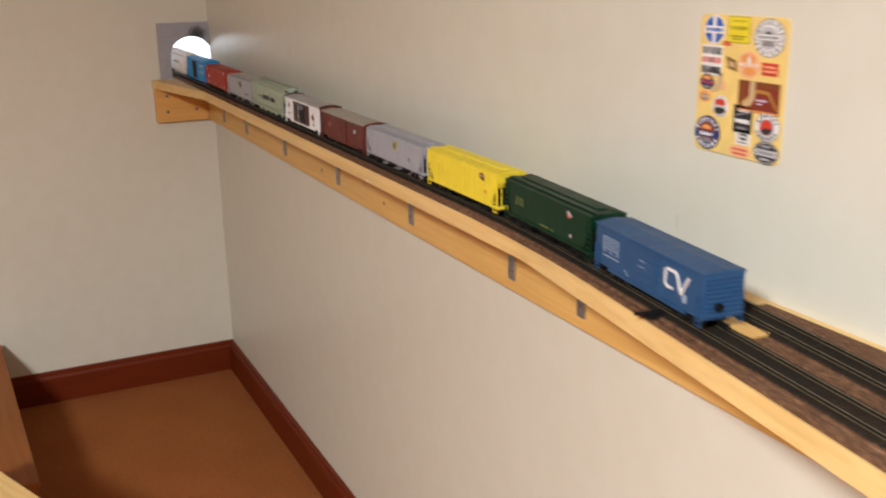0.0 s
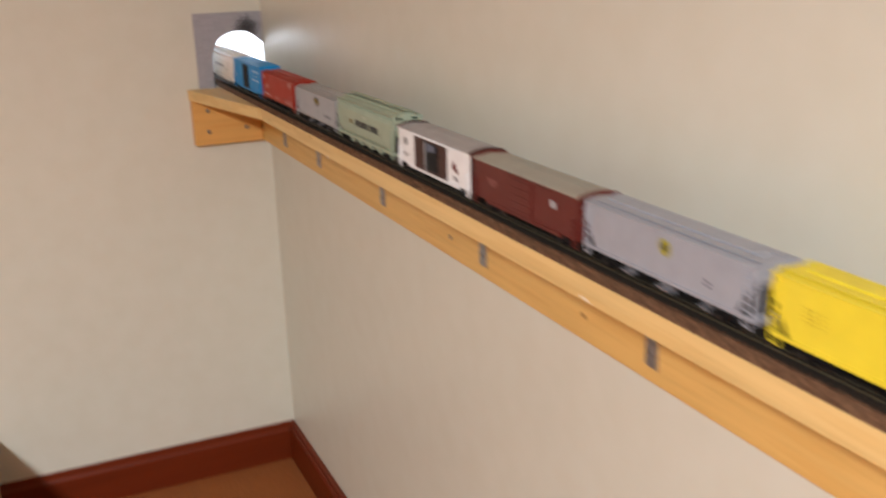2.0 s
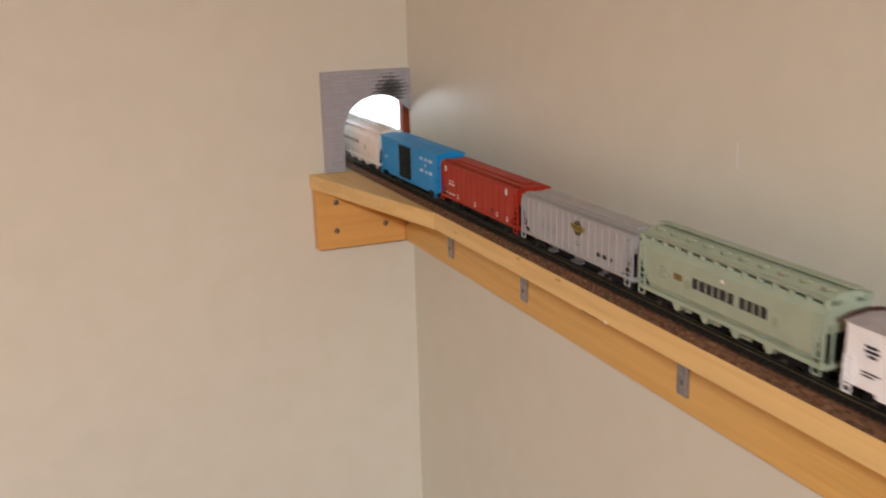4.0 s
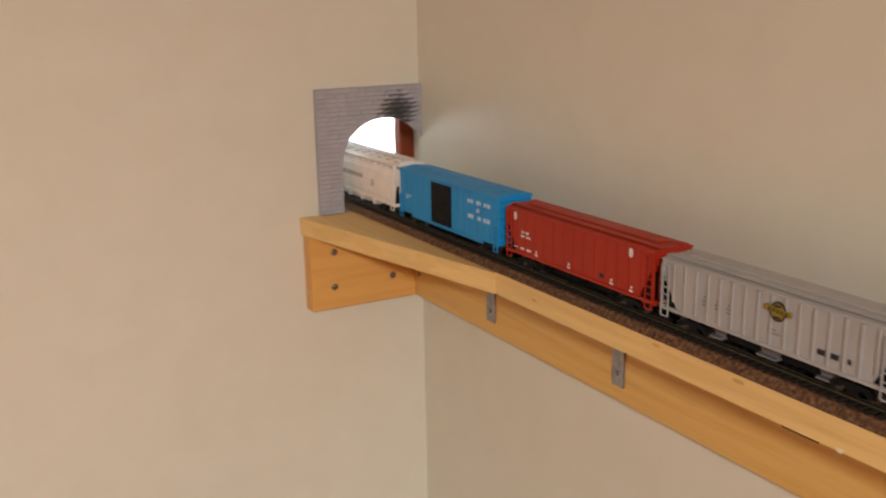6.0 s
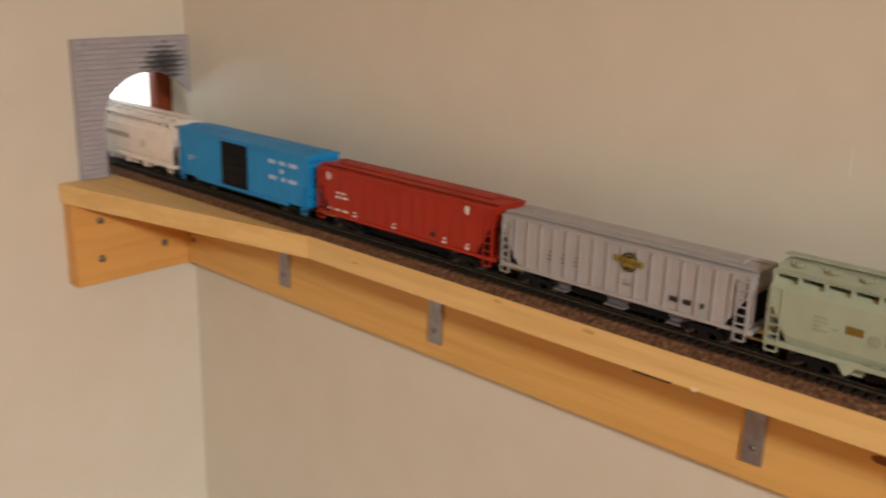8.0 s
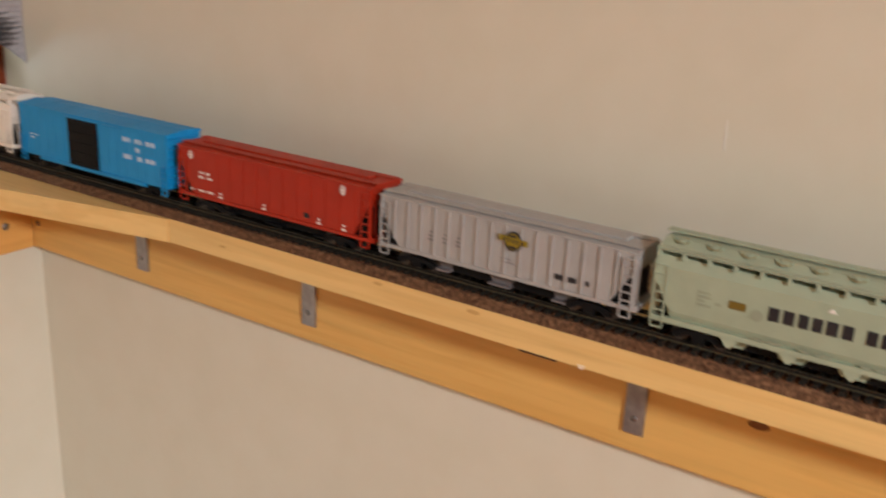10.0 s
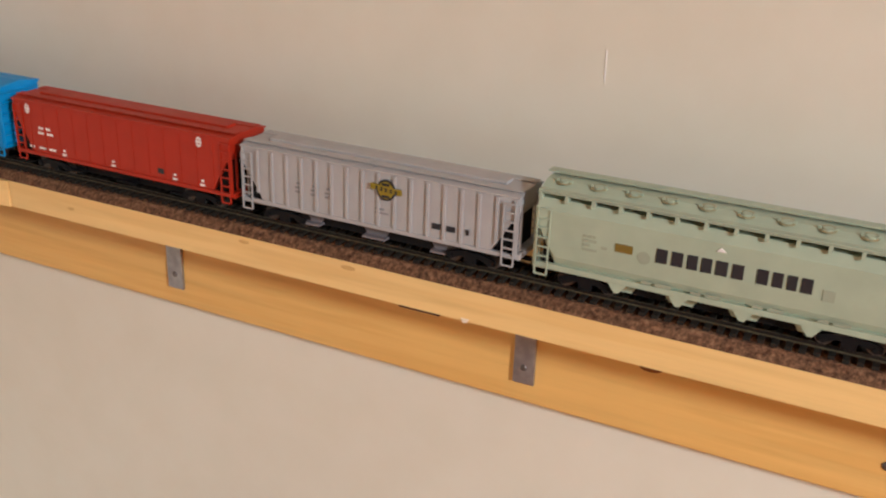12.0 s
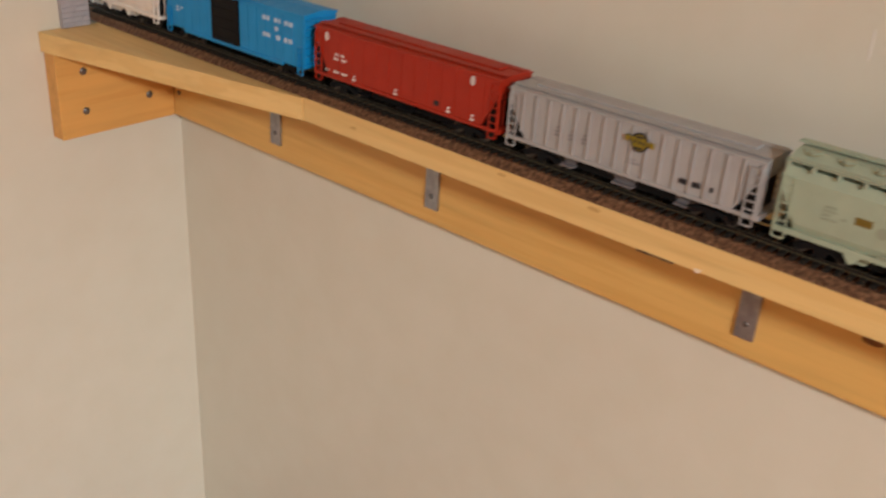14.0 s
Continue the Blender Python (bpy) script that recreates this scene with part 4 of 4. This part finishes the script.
prism(bm, [(-0.0445, 0.0382), (-0.0460, 0.0398), (-0.0484, 0.0378), (-0.0472, 0.0364)], "x", -HALF - 0.0007, -HALF + 0.0004)
lettering(c, bm, REDPRINT, "red stroke in the emblem", "emblem_stroke")
bm = bmesh.new()
lines(bm, 0.062, 0.027, [[(0, 0.003), (0.006, 0.003), (0.012, 0.003)]] * 3, -HALF + 0.0003, 0.0014)
lines(bm, 0.01, 0.0135, [[(0, 0.008), (0.010, 0.006), (0.024, 0.003)]], -HALF + 0.0003)
lettering(c, bm, plastic("olive_print", (0.22, 0.25, 0.05), 0.5))

# blue box car at the head of the train
RISE = 1.0
m, n = middle(-1.233, -1.398)
c = boxcar("boxcar", "medium blue box car with white emblem and ribbed end", m, n, NAVY_BLUE, NAVY_BLUE, NAVY_BLUE, (-0.017, 0.010), 9, 0, eave=0.0450)


part("brake_wheel", rod(bmesh.new(), (-0.005, -n / 2 + 0.0012, 0.0205), (-0.005, -n / 2 - 0.0006, 0.0205), 0.0034, 14), BLACK, c, "round black fitting")


def stroke(bm, pts, width, x):
    """A ribbon of even width along (y, z) points, as short thin blocks."""
    for (y0, z0), (y1, z1) in zip(pts, pts[1:]):
        d = Vector((y1 - y0, z1 - z0)).normalized() * width / 2
        q = Vector((-d.y, d.x))
        a, b = Vector((y0, z0)) - d * 0.6, Vector((y1, z1)) + d * 0.6
        prism(bm, [(v.x, printed(v.y)) for v in (a + q, b + q, b - q, a - q)], "x", x - 0.0006, x + 0.0004)


bm = bmesh.new()
stroke(bm, [(-0.040, 0.0195), (-0.033, 0.0195), (-0.0305, 0.0215), (-0.0305, 0.0310), (-0.033, 0.0332), (-0.044, 0.0332), (-0.0470, 0.0305), (-0.0520, 0.0185), (-0.0615, 0.0330)], 0.0019, -HALF)
lettering(c, bm, WHITE, "bold white ribbon emblem", "emblem")
bm = bmesh.new()
for i, yy in enumerate((0.066, 0.0605, 0.055, 0.0495, 0.044)):
    lines(bm, yy, 0.0335 + (i % 2) * 0.0006, [[(0, 0.0016), (0.0022, 0.0012)]] * (5 if i % 2 else 6), -HALF, 0.0011, 0.0013)
lines(bm, 0.066, 0.0175, [[(0, 0.026)]], -HALF, 0.0008)
lines(bm, 0.006, 0.029, [[(0, 0.008)]], -HALF - 0.001, 0.0006)
lines(bm, 0.006, 0.024, [[(0, 0.007)]], -HALF - 0.001, 0.0006)
disc(bm, -0.057, 0.0165, 0.0026, 0.0036)
lines(bm, 0.03, 0.013, [[(0, 0.003)], [(0.003, 0.003)]])
lettering(c, bm, plastic("pale_print", (0.30, 0.37, 0.47), 0.5), "small pale printed marks")


# ---- tunnel portal ----
portal = thing("tunnel_portal", "grey cast stone tunnel portal with a smoke stain", "tunnel portal")
PL, PR, PT = -0.1275, -0.0004, SHELF + 0.1365
AX, AW, AS, AT = -0.0470, 0.0520, SHELF + 0.052, SHELF + 0.1015   # arch: middle, half width, spring line, crown


def arch_half(z):
    """Half width of the opening at height z, or 0 above the crown."""
    if z <= AS:
        return AW
    k = (z - AS) / (AT - AS)
    return AW * math.sqrt(1 - k * k) if k < 1 else 0.0


CUT = SHELF + 0.080      # below this the pillar by the long wall is cut away
bm = bmesh.new()
n = 24
arc = [(AX - AW, SHELF + 0.0002)] + [(AX - AW * math.cos(math.pi * i / n), AS + (AT - AS) * math.sin(math.pi * i / n)) for i in range(n + 1)]
arc = [p for p in arc if p[0] < AX or (p[1] > CUT and p[0] < PR - 0.002)]
outer = [(PL, SHELF + 0.0002)] + [(PL + (PR - PL) * i / (len(arc) - 2), PT) for i in range(len(arc) - 1)]
outer[-1] = (PR, PT)
lo = [[bm.verts.new((x, y, z)) for x, z in ring] for ring in (arc, outer) for y in (-0.0005, -0.0055)]
for i in range(len(arc) - 1):
    bm.faces.new((lo[1][i], lo[1][i + 1], lo[3][i + 1], lo[3][i]))
    bm.faces.new((lo[0][i], lo[0][i + 1], lo[1][i + 1], lo[1][i]))
    bm.faces.new((lo[2][i], lo[2][i + 1], lo[3][i + 1], lo[3][i]))
x0, z0 = arc[-1]
vs = [bm.verts.new((x, -0.0055, z)) for x, z in ((x0, z0), (PR, z0 - 0.006), (PR, PT))]
bm.faces.new(vs)
part("casting", bm, STONE, portal)


def stone_mesh(w, h):
    bm = bmesh.new()
    box(bm, -w / 2, w / 2, -0.0009, 0.0012, -h / 2, h / 2)
    for v in bm.verts:
        if v.co.y < 0:
            v.co.x *= 0.98
            v.co.z *= 0.84
    return mesh_of("stone", bm, STONE)


rng = random.Random(5)
COURSE = (PT - SHELF - 0.0004) / 28
sizes = {}


def lay(x0, x1, z):
    w = round((x1 - x0) * 2000) / 2000
    if w < 0.0018:
        return
    if w not in sizes:
        sizes[w] = stone_mesh(w * 0.985, COURSE * 0.95)
    shared("stone", sizes[w], portal, pose((x0 + x1) / 2, -0.0055 + rng.uniform(-0.0004, 0.0003), z))


for k in range(28):
    z = SHELF + 0.0003 + COURSE * (k + 0.5)
    h = arch_half(z - COURSE * 0.5)
    h = h + 0.0006 if h else 0
    x = PL
    while x < PR - 0.001:
        x1 = min(PR, x + rng.uniform(0.009, 0.017))
        if h == 0 or x1 < AX - h or x > AX + h:
            if z > CUT or x < AX:
                lay(x, x1, z)
        else:
            if x < AX - h:
                lay(x, AX - h, z)
            if x1 > AX + h and z > CUT:
                lay(AX + h, x1, z)
        x = x1

# ---- wall sign ----
sign = thing("wall_sign", "yellow sheet of railway emblem stickers on the wall", "sign", at=(0, -1.8885, 0.8805), turn=0)
SW, SH = 0.0500, 0.0572


def plate(bm, outline, lift):
    prism(bm, outline, "x", -lift, -0.0016)


def oval(y, z, ry, rz, n=24):
    return [(y + ry * math.cos(6.2832 * i / n), z + rz * math.sin(6.2832 * i / n)) for i in range(n)]


def rect(y, z, w, h):
    return [(y - w, z - h), (y + w, z - h), (y + w, z + h), (y - w, z + h)]


rc = 0.006
outline = []
for cy, cz, a0 in ((SW - rc, SH - rc, 0), (-SW + rc, SH - rc, 90), (-SW + rc, -SH + rc, 180), (SW - rc, -SH + rc, 270)):
    outline += [(cy + rc * math.cos(radians(a0 + 22.5 * i)), cz + rc * math.sin(radians(a0 + 22.5 * i))) for i in range(5)]
bm = bmesh.new()
prism(bm, outline, "x", -0.0016, -0.0003)
part("sheet", bm, plastic("sign_yellow", (0.82, 0.61, 0.20), 0.35), sign)
INKS = {
    "blue": plastic("ink_blue", (0.03, 0.11, 0.45), 0.35), "white": plastic("ink_white", (0.80, 0.79, 0.76), 0.35), "black": plastic("ink_black", (0.03, 0.03, 0.035), 0.35),
    "lemon": plastic("ink_lemon", (0.80, 0.66, 0.03), 0.35), "olive": plastic("ink_olive", (0.38, 0.33, 0.02), 0.35), "red": plastic("ink_red", (0.58, 0.05, 0.03), 0.35), "brown": plastic("ink_brown", (0.20, 0.055, 0.015), 0.35),
    "orange": plastic("ink_orange", (0.80, 0.33, 0.10), 0.35), "tan": plastic("ink_tan", (0.58, 0.42, 0.22), 0.35), "grey": plastic("ink_grey", (0.25, 0.24, 0.245), 0.35),
    "silver": plastic("ink_silver", (0.52, 0.51, 0.52), 0.35), "peach": plastic("ink_peach", (0.82, 0.46, 0.24), 0.35), "maroon": plastic("ink_maroon", (0.22, 0.035, 0.02), 0.35), "navy": plastic("ink_navy", (0.03, 0.04, 0.16), 0.35),
    "ochre": plastic("ink_ochre", (0.42, 0.21, 0.04), 0.35), "lilac": plastic("ink_lilac", (0.55, 0.45, 0.55), 0.35), "bronze": plastic("ink_bronze", (0.24, 0.13, 0.035), 0.35),
}


def sticker(*layers):
    """Layers of (ink, outline), the lowest first; the first one is the sticker, the rest its print."""
    base = None
    for i, (ink, out) in enumerate(layers):
        bm = bmesh.new()
        plate(bm, out, 0.0019 + 0.00006 * i)
        if base is None:
            base = part("sticker", bm, INKS[ink], sign)
        else:
            part("print", bm, INKS[ink], base)


def spot(u, v):
    """u, v from the upper corner, 0 to 1."""
    return SW * (1 - 2 * u), SH * (1 - 2 * v)


def rim(ink, y, z, ry, rz, size, spans):
    """Letter-sized blocks round a rim; each span is (first angle, last angle, count)."""
    out = []
    for a0, a1, n in spans:
        for i in range(n):
            a = radians(a0 + (a1 - a0) * i / max(1, n - 1))
            cy, cz = y + ry * math.cos(a), z + rz * math.sin(a)
            k = 0.5 if i % 3 else 0.34
            u, v = (-math.sin(a) * size * k, math.cos(a) * size * k), (math.cos(a) * size, math.sin(a) * size)
            out.append((ink, [(cy + p * u[0] + q * v[0], cz + p * u[1] + q * v[1]) for p, q in ((-1, -1), (1, -1), (1, 1), (-1, 1))]))
    return out


def row(ink, y, z, w, h, n, seed=1):
    """A row of n letter-sized blocks within half width w."""
    r = random.Random(seed)
    step = 2 * w / n
    return [(ink, rect(y + w - step * (i + 0.5), z, step * r.uniform(0.26, 0.40), h * r.uniform(0.8, 1.0))) for i in range(n)]


y, z = spot(0.17, 0.11)
sticker(("white", oval(y, z, 0.0122, 0.0120)), ("blue", oval(y, z, 0.0113, 0.0111)), ("white", rect(y, z, 0.0021, 0.0110)), ("white", rect(y, z, 0.0108, 0.0030)), *row("blue", y, z, 0.0092, 0.0016, 7, 2))
y, z = spot(0.46, 0.10)
sticker(("olive", rect(y, z, 0.0125, 0.0105)), ("lemon", rect(y, z, 0.0118, 0.0098)), *row("olive", y, z + 0.0070, 0.0080, 0.0008, 6, 3), *row("olive", y, z + 0.0015, 0.0095, 0.0015, 5, 4), ("olive", rect(y, z - 0.0050, 0.0085, 0.0006)), ("olive", rect(y, z - 0.0072, 0.0065, 0.0004)))
y, z = spot(0.80, 0.14)
sticker(("grey", oval(y, z, 0.0168, 0.0150)), ("white", oval(y, z, 0.0160, 0.0142)), *rim("grey", y, z, 0.0135, 0.0118, 0.0018, ((160, 25, 9), (205, 335, 7))), ("silver", oval(y, z, 0.0102, 0.0088)), ("grey", [(y - 0.0075, z - 0.0062), (y + 0.0075, z - 0.0062), (y + 0.0022, z + 0.0005), (y - 0.0022, z + 0.0005)]), ("black", oval(y, z + 0.0035, 0.0030, 0.0018)), ("grey", rect(y, z + 0.0006, 0.0142, 0.0028)), ("white", rect(y, z + 0.0006, 0.0137, 0.0023)), *row("grey", y, z + 0.0006, 0.0110, 0.0012, 6, 5))
y, z = spot(0.16, 0.33)
sticker(("white", rect(y, z, 0.0125, 0.0125)), *row("black", y, z + 0.0080, 0.0118, 0.0031, 6, 6), *row("red", y, z + 0.0002, 0.0118, 0.0026, 4, 7), ("grey", rect(y, z + 0.0002, 0.0030, 0.0012)), *row("black", y, z - 0.0078, 0.0118, 0.0031, 6, 8))
y, z = spot(0.33, 0.20)
sticker(("red", rect(y, z, 0.0045, 0.0018)), ("orange", rect(y, z, 0.0030, 0.0004)))
y, z = spot(0.40, 0.34)
sticker(("bronze", [(y + 0.007, z + 0.006), (y - 0.005, z + 0.003), (y - 0.007, z - 0.006), (y + 0.004, z - 0.004)]), ("tan", [(y + 0.004, z + 0.0025), (y - 0.003, z + 0.001), (y - 0.004, z - 0.003), (y + 0.002, z - 0.002)]))
y, z = spot(0.60, 0.335)
sticker(("peach", oval(y, z, 0.0125, 0.0110)), ("orange", oval(y + 0.001, z + 0.0048, 0.0078, 0.0040)), ("orange", oval(y - 0.001, z - 0.0050, 0.0070, 0.0034)), ("white", [(y + 0.0025, z + 0.0015), (y - 0.0025, z + 0.0015), (y, z + 0.0085)]), ("white", rect(y, z, 0.0105, 0.0010)), *row("orange", y, z, 0.0090, 0.0005, 7, 9))
y, z = spot(0.83, 0.35)
sticker(("red", rect(y, z, 0.0088, 0.0050)), *row("peach", y, z + 0.0018, 0.0068, 0.0009, 6, 10), *row("peach", y, z - 0.0016, 0.0068, 0.0009, 5, 11))
y, z = spot(0.12, 0.49)
sticker(("black", oval(y, z, 0.0080, 0.0068)), ("orange", oval(y, z + 0.0030, 0.0050, 0.0024)), ("navy", rect(y, z - 0.0004, 0.0086, 0.0022)), *row("red", y, z - 0.0004, 0.0075, 0.0011, 5, 12), ("grey", oval(y, z - 0.0044, 0.0040, 0.0013)))
y, z = spot(0.10, 0.60)
sticker(("orange", oval(y, z, 0.0075, 0.005)), ("grey", oval(y, z - 0.0005, 0.005, 0.003)), ("tan", rect(y, z, 0.0050, 0.0008)))
y, z = spot(0.26, 0.50)
sticker(("tan", [(y - 0.0005, z + 0.0105), (y - 0.0045, z + 0.0098), (y - 0.0050, z - 0.0010), (y - 0.0005, z - 0.0055), (y + 0.0085, z - 0.0078), (y + 0.0092, z - 0.0040), (y + 0.0030, z - 0.0005)]), ("peach", oval(y - 0.0065, z - 0.001, 0.0030, 0.0040)))
y, z = spot(0.73, 0.55)
sticker(("brown", rect(y, z, 0.0228, 0.0124)), ("maroon", rect(y - 0.003, z - 0.001, 0.0180, 0.0088)), ("ochre", [(y + 0.019, z - 0.0085), (y + 0.019, z - 0.0050), (y + 0.002, z + 0.0065), (y - 0.012, z + 0.0055), (y - 0.0205, z - 0.0060), (y - 0.0205, z - 0.0095), (y - 0.010, z + 0.0030), (y + 0.001, z + 0.0035)]), ("maroon", oval(y - 0.0035, z - 0.0025, 0.0070, 0.0045)), ("lilac", rect(y - 0.0040, z - 0.0022, 0.0055, 0.0009)), ("lilac", rect(y - 0.0020, z - 0.0050, 0.0030, 0.0007)), ("orange", rect(y, z - 0.0112, 0.0215, 0.0006)), ("tan", [(y + 0.0095, z + 0.0128), (y + 0.0040, z + 0.0122), (y + 0.0038, z - 0.0020), (y + 0.0090, z - 0.0080), (y + 0.0165, z - 0.0085), (y + 0.0165, z - 0.0050), (y + 0.0105, z - 0.0015)]))
y, z = spot(0.30, 0.655)
sticker(("white", oval(y, z, 0.0092, 0.0092)), *rim("grey", y, z, 0.0080, 0.0080, 0.0009, ((150, 30, 7), (210, 330, 7))), ("red", oval(y, z + 0.0026, 0.0060, 0.0036)), ("black", oval(y, z - 0.0030, 0.0060, 0.0034)), ("white", rect(y, z, 0.0088, 0.0010)), *row("grey", y, z, 0.0075, 0.0005, 7, 13))
y, z = spot(0.57, 0.72)
sticker(("black", rect(y, z, 0.0105, 0.0112)), ("grey", [(y + 0.009, z + 0.002), (y - 0.009, z + 0.006), (y - 0.009, z + 0.0072), (y + 0.009, z + 0.0032)]), *row("white", y - 0.001, z + 0.0072, 0.0068, 0.0013, 5, 14), *row("white", y, z - 0.0016, 0.0085, 0.0018, 7, 15), *row("grey", y, z - 0.0072, 0.0060, 0.0010, 6, 16))
y, z = spot(0.85, 0.745)
sticker(("grey", oval(y, z, 0.0136, 0.0122)), ("white", oval(y, z, 0.0129, 0.0115)), *rim("black", y, z, 0.0106, 0.0094, 0.0015, ((155, 25, 8), (210, 330, 7))), ("grey", oval(y, z, 0.0076, 0.0067)), ("red", oval(y, z, 0.0068, 0.0060)), ("black", [(y - 0.0068, z + 0.0004), (y - 0.0030, z - 0.0012), (y + 0.0010, z - 0.0002), (y + 0.0040, z - 0.0022), (y + 0.0052, z - 0.0038), (y + 0.0020, z - 0.0056), (y - 0.0025, z - 0.0055), (y - 0.0058, z - 0.0030)]))
y, z = spot(0.16, 0.865)
sticker(("black", oval(y, z, 0.0158, 0.0146)), ("navy", oval(y, z, 0.0150, 0.0138)), *rim("white", y, z, 0.0126, 0.0114, 0.0017, ((160, 20, 8), (210, 330, 7))), ("brown", oval(y, z + 0.0005, 0.0096, 0.0086)), ("orange", oval(y, z + 0.0040, 0.0054, 0.0030)), ("maroon", rect(y, z + 0.0022, 0.0080, 0.0009)), ("navy", rect(y, z - 0.0010, 0.0115, 0.0025)), *row("white", y, z - 0.0010, 0.0085, 0.0015, 5, 17), ("grey", oval(y, z - 0.0062, 0.0060, 0.0020)))
y, z = spot(0.59, 0.85)
sticker(("white", rect(y, z, 0.0082, 0.0060)), ("grey", rect(y + 0.0022, z + 0.0010, 0.0024, 0.0030)), ("black", rect(y - 0.0022, z + 0.0006, 0.0022, 0.0028)), ("white", rect(y, z + 0.0008, 0.0036, 0.0006)), ("grey", rect(y, z - 0.0042, 0.0060, 0.0006)))
y, z = spot(0.56, 0.955)
sticker(("peach", oval(y, z, 0.0128, 0.0056)), *row("red", y, z + 0.0016, 0.0090, 0.0011, 6, 18), *row("red", y, z - 0.0018, 0.0080, 0.0009, 6, 19))
y, z = spot(0.855, 0.925)
sticker(("black", oval(y, z, 0.0138, 0.0092)), ("silver", oval(y, z, 0.0127, 0.0083)), ("black", oval(y, z, 0.0120, 0.0077)), *row("silver", y, z + 0.0052, 0.0048, 0.0009, 4, 20), ("silver", rect(y, z, 0.0120, 0.0026)), *row("grey", y, z, 0.0095, 0.0013, 8, 21), *row("silver", y, z - 0.0050, 0.0048, 0.0009, 4, 22))

# marks on the long wall
SCUFF = paint("scuff_grey", (0.47, 0.44, 0.40))
for y, z, h in ((-0.696, 0.825, 0.0095), (-1.820, 0.751, 0.008)):
    bm = bmesh.new()
    prism(bm, [(y - 0.0003, z - h), (y + 0.0004, z - h * 0.8), (y + 0.0005, z + h), (y - 0.0002, z + h * 0.9)], "x", -0.0004, 0.0004)
    tagged(part("wall_scuff", bm, ROOM if h == 0.0095 else SCUFF), "short scuffed nick in the wall paint", "scuff", kind="structure")

# ---- things on the floor ----
crate = thing("storage_box", "low brown wooden storage box against the end wall", "box", at=(-0.8085, -0.415, FLOOR), turn=2.3)
BOXWOOD = pine("box_wood", (0.29, 0.105, 0.026), "y", 0.12)
for x0, x1, y0, y1 in ((-0.245, 0.245, -0.375, -0.360), (-0.245, 0.245, 0.360, 0.375), (-0.245, -0.230, -0.360, 0.360), (0.230, 0.245, -0.360, 0.360)):
    part("side_panel", box(bmesh.new(), x0, x1, y0, y1, 0.0005, 0.172, bevel=0.001), BOXWOOD, crate)
part("lid", box(bmesh.new(), -0.25, 0.25, -0.38, 0.38, 0.1725, 0.185, bevel=0.002), BOXWOOD, crate)

stool = thing("stool", "low pale pine stool with a flat square top", "stool", at=(-0.722, -1.130, FLOOR), turn=23.3)
part("seat", box(bmesh.new(), -0.16, 0.16, -0.17, 0.17, 0.310, 0.335, bevel=0.003), PINE_EDGE, stool)
for sx in (-1, 1):
    for sy in (-1, 1):
        part("leg", prism(bmesh.new(), [(sx * 0.13 - 0.016, sy * 0.14 - 0.016), (sx * 0.13 + 0.016, sy * 0.14 - 0.016), (sx * 0.13 + 0.016, sy * 0.14 + 0.016), (sx * 0.13 - 0.016, sy * 0.14 + 0.016)], "z", 0.0005, 0.3098), PINE_EDGE, stool)
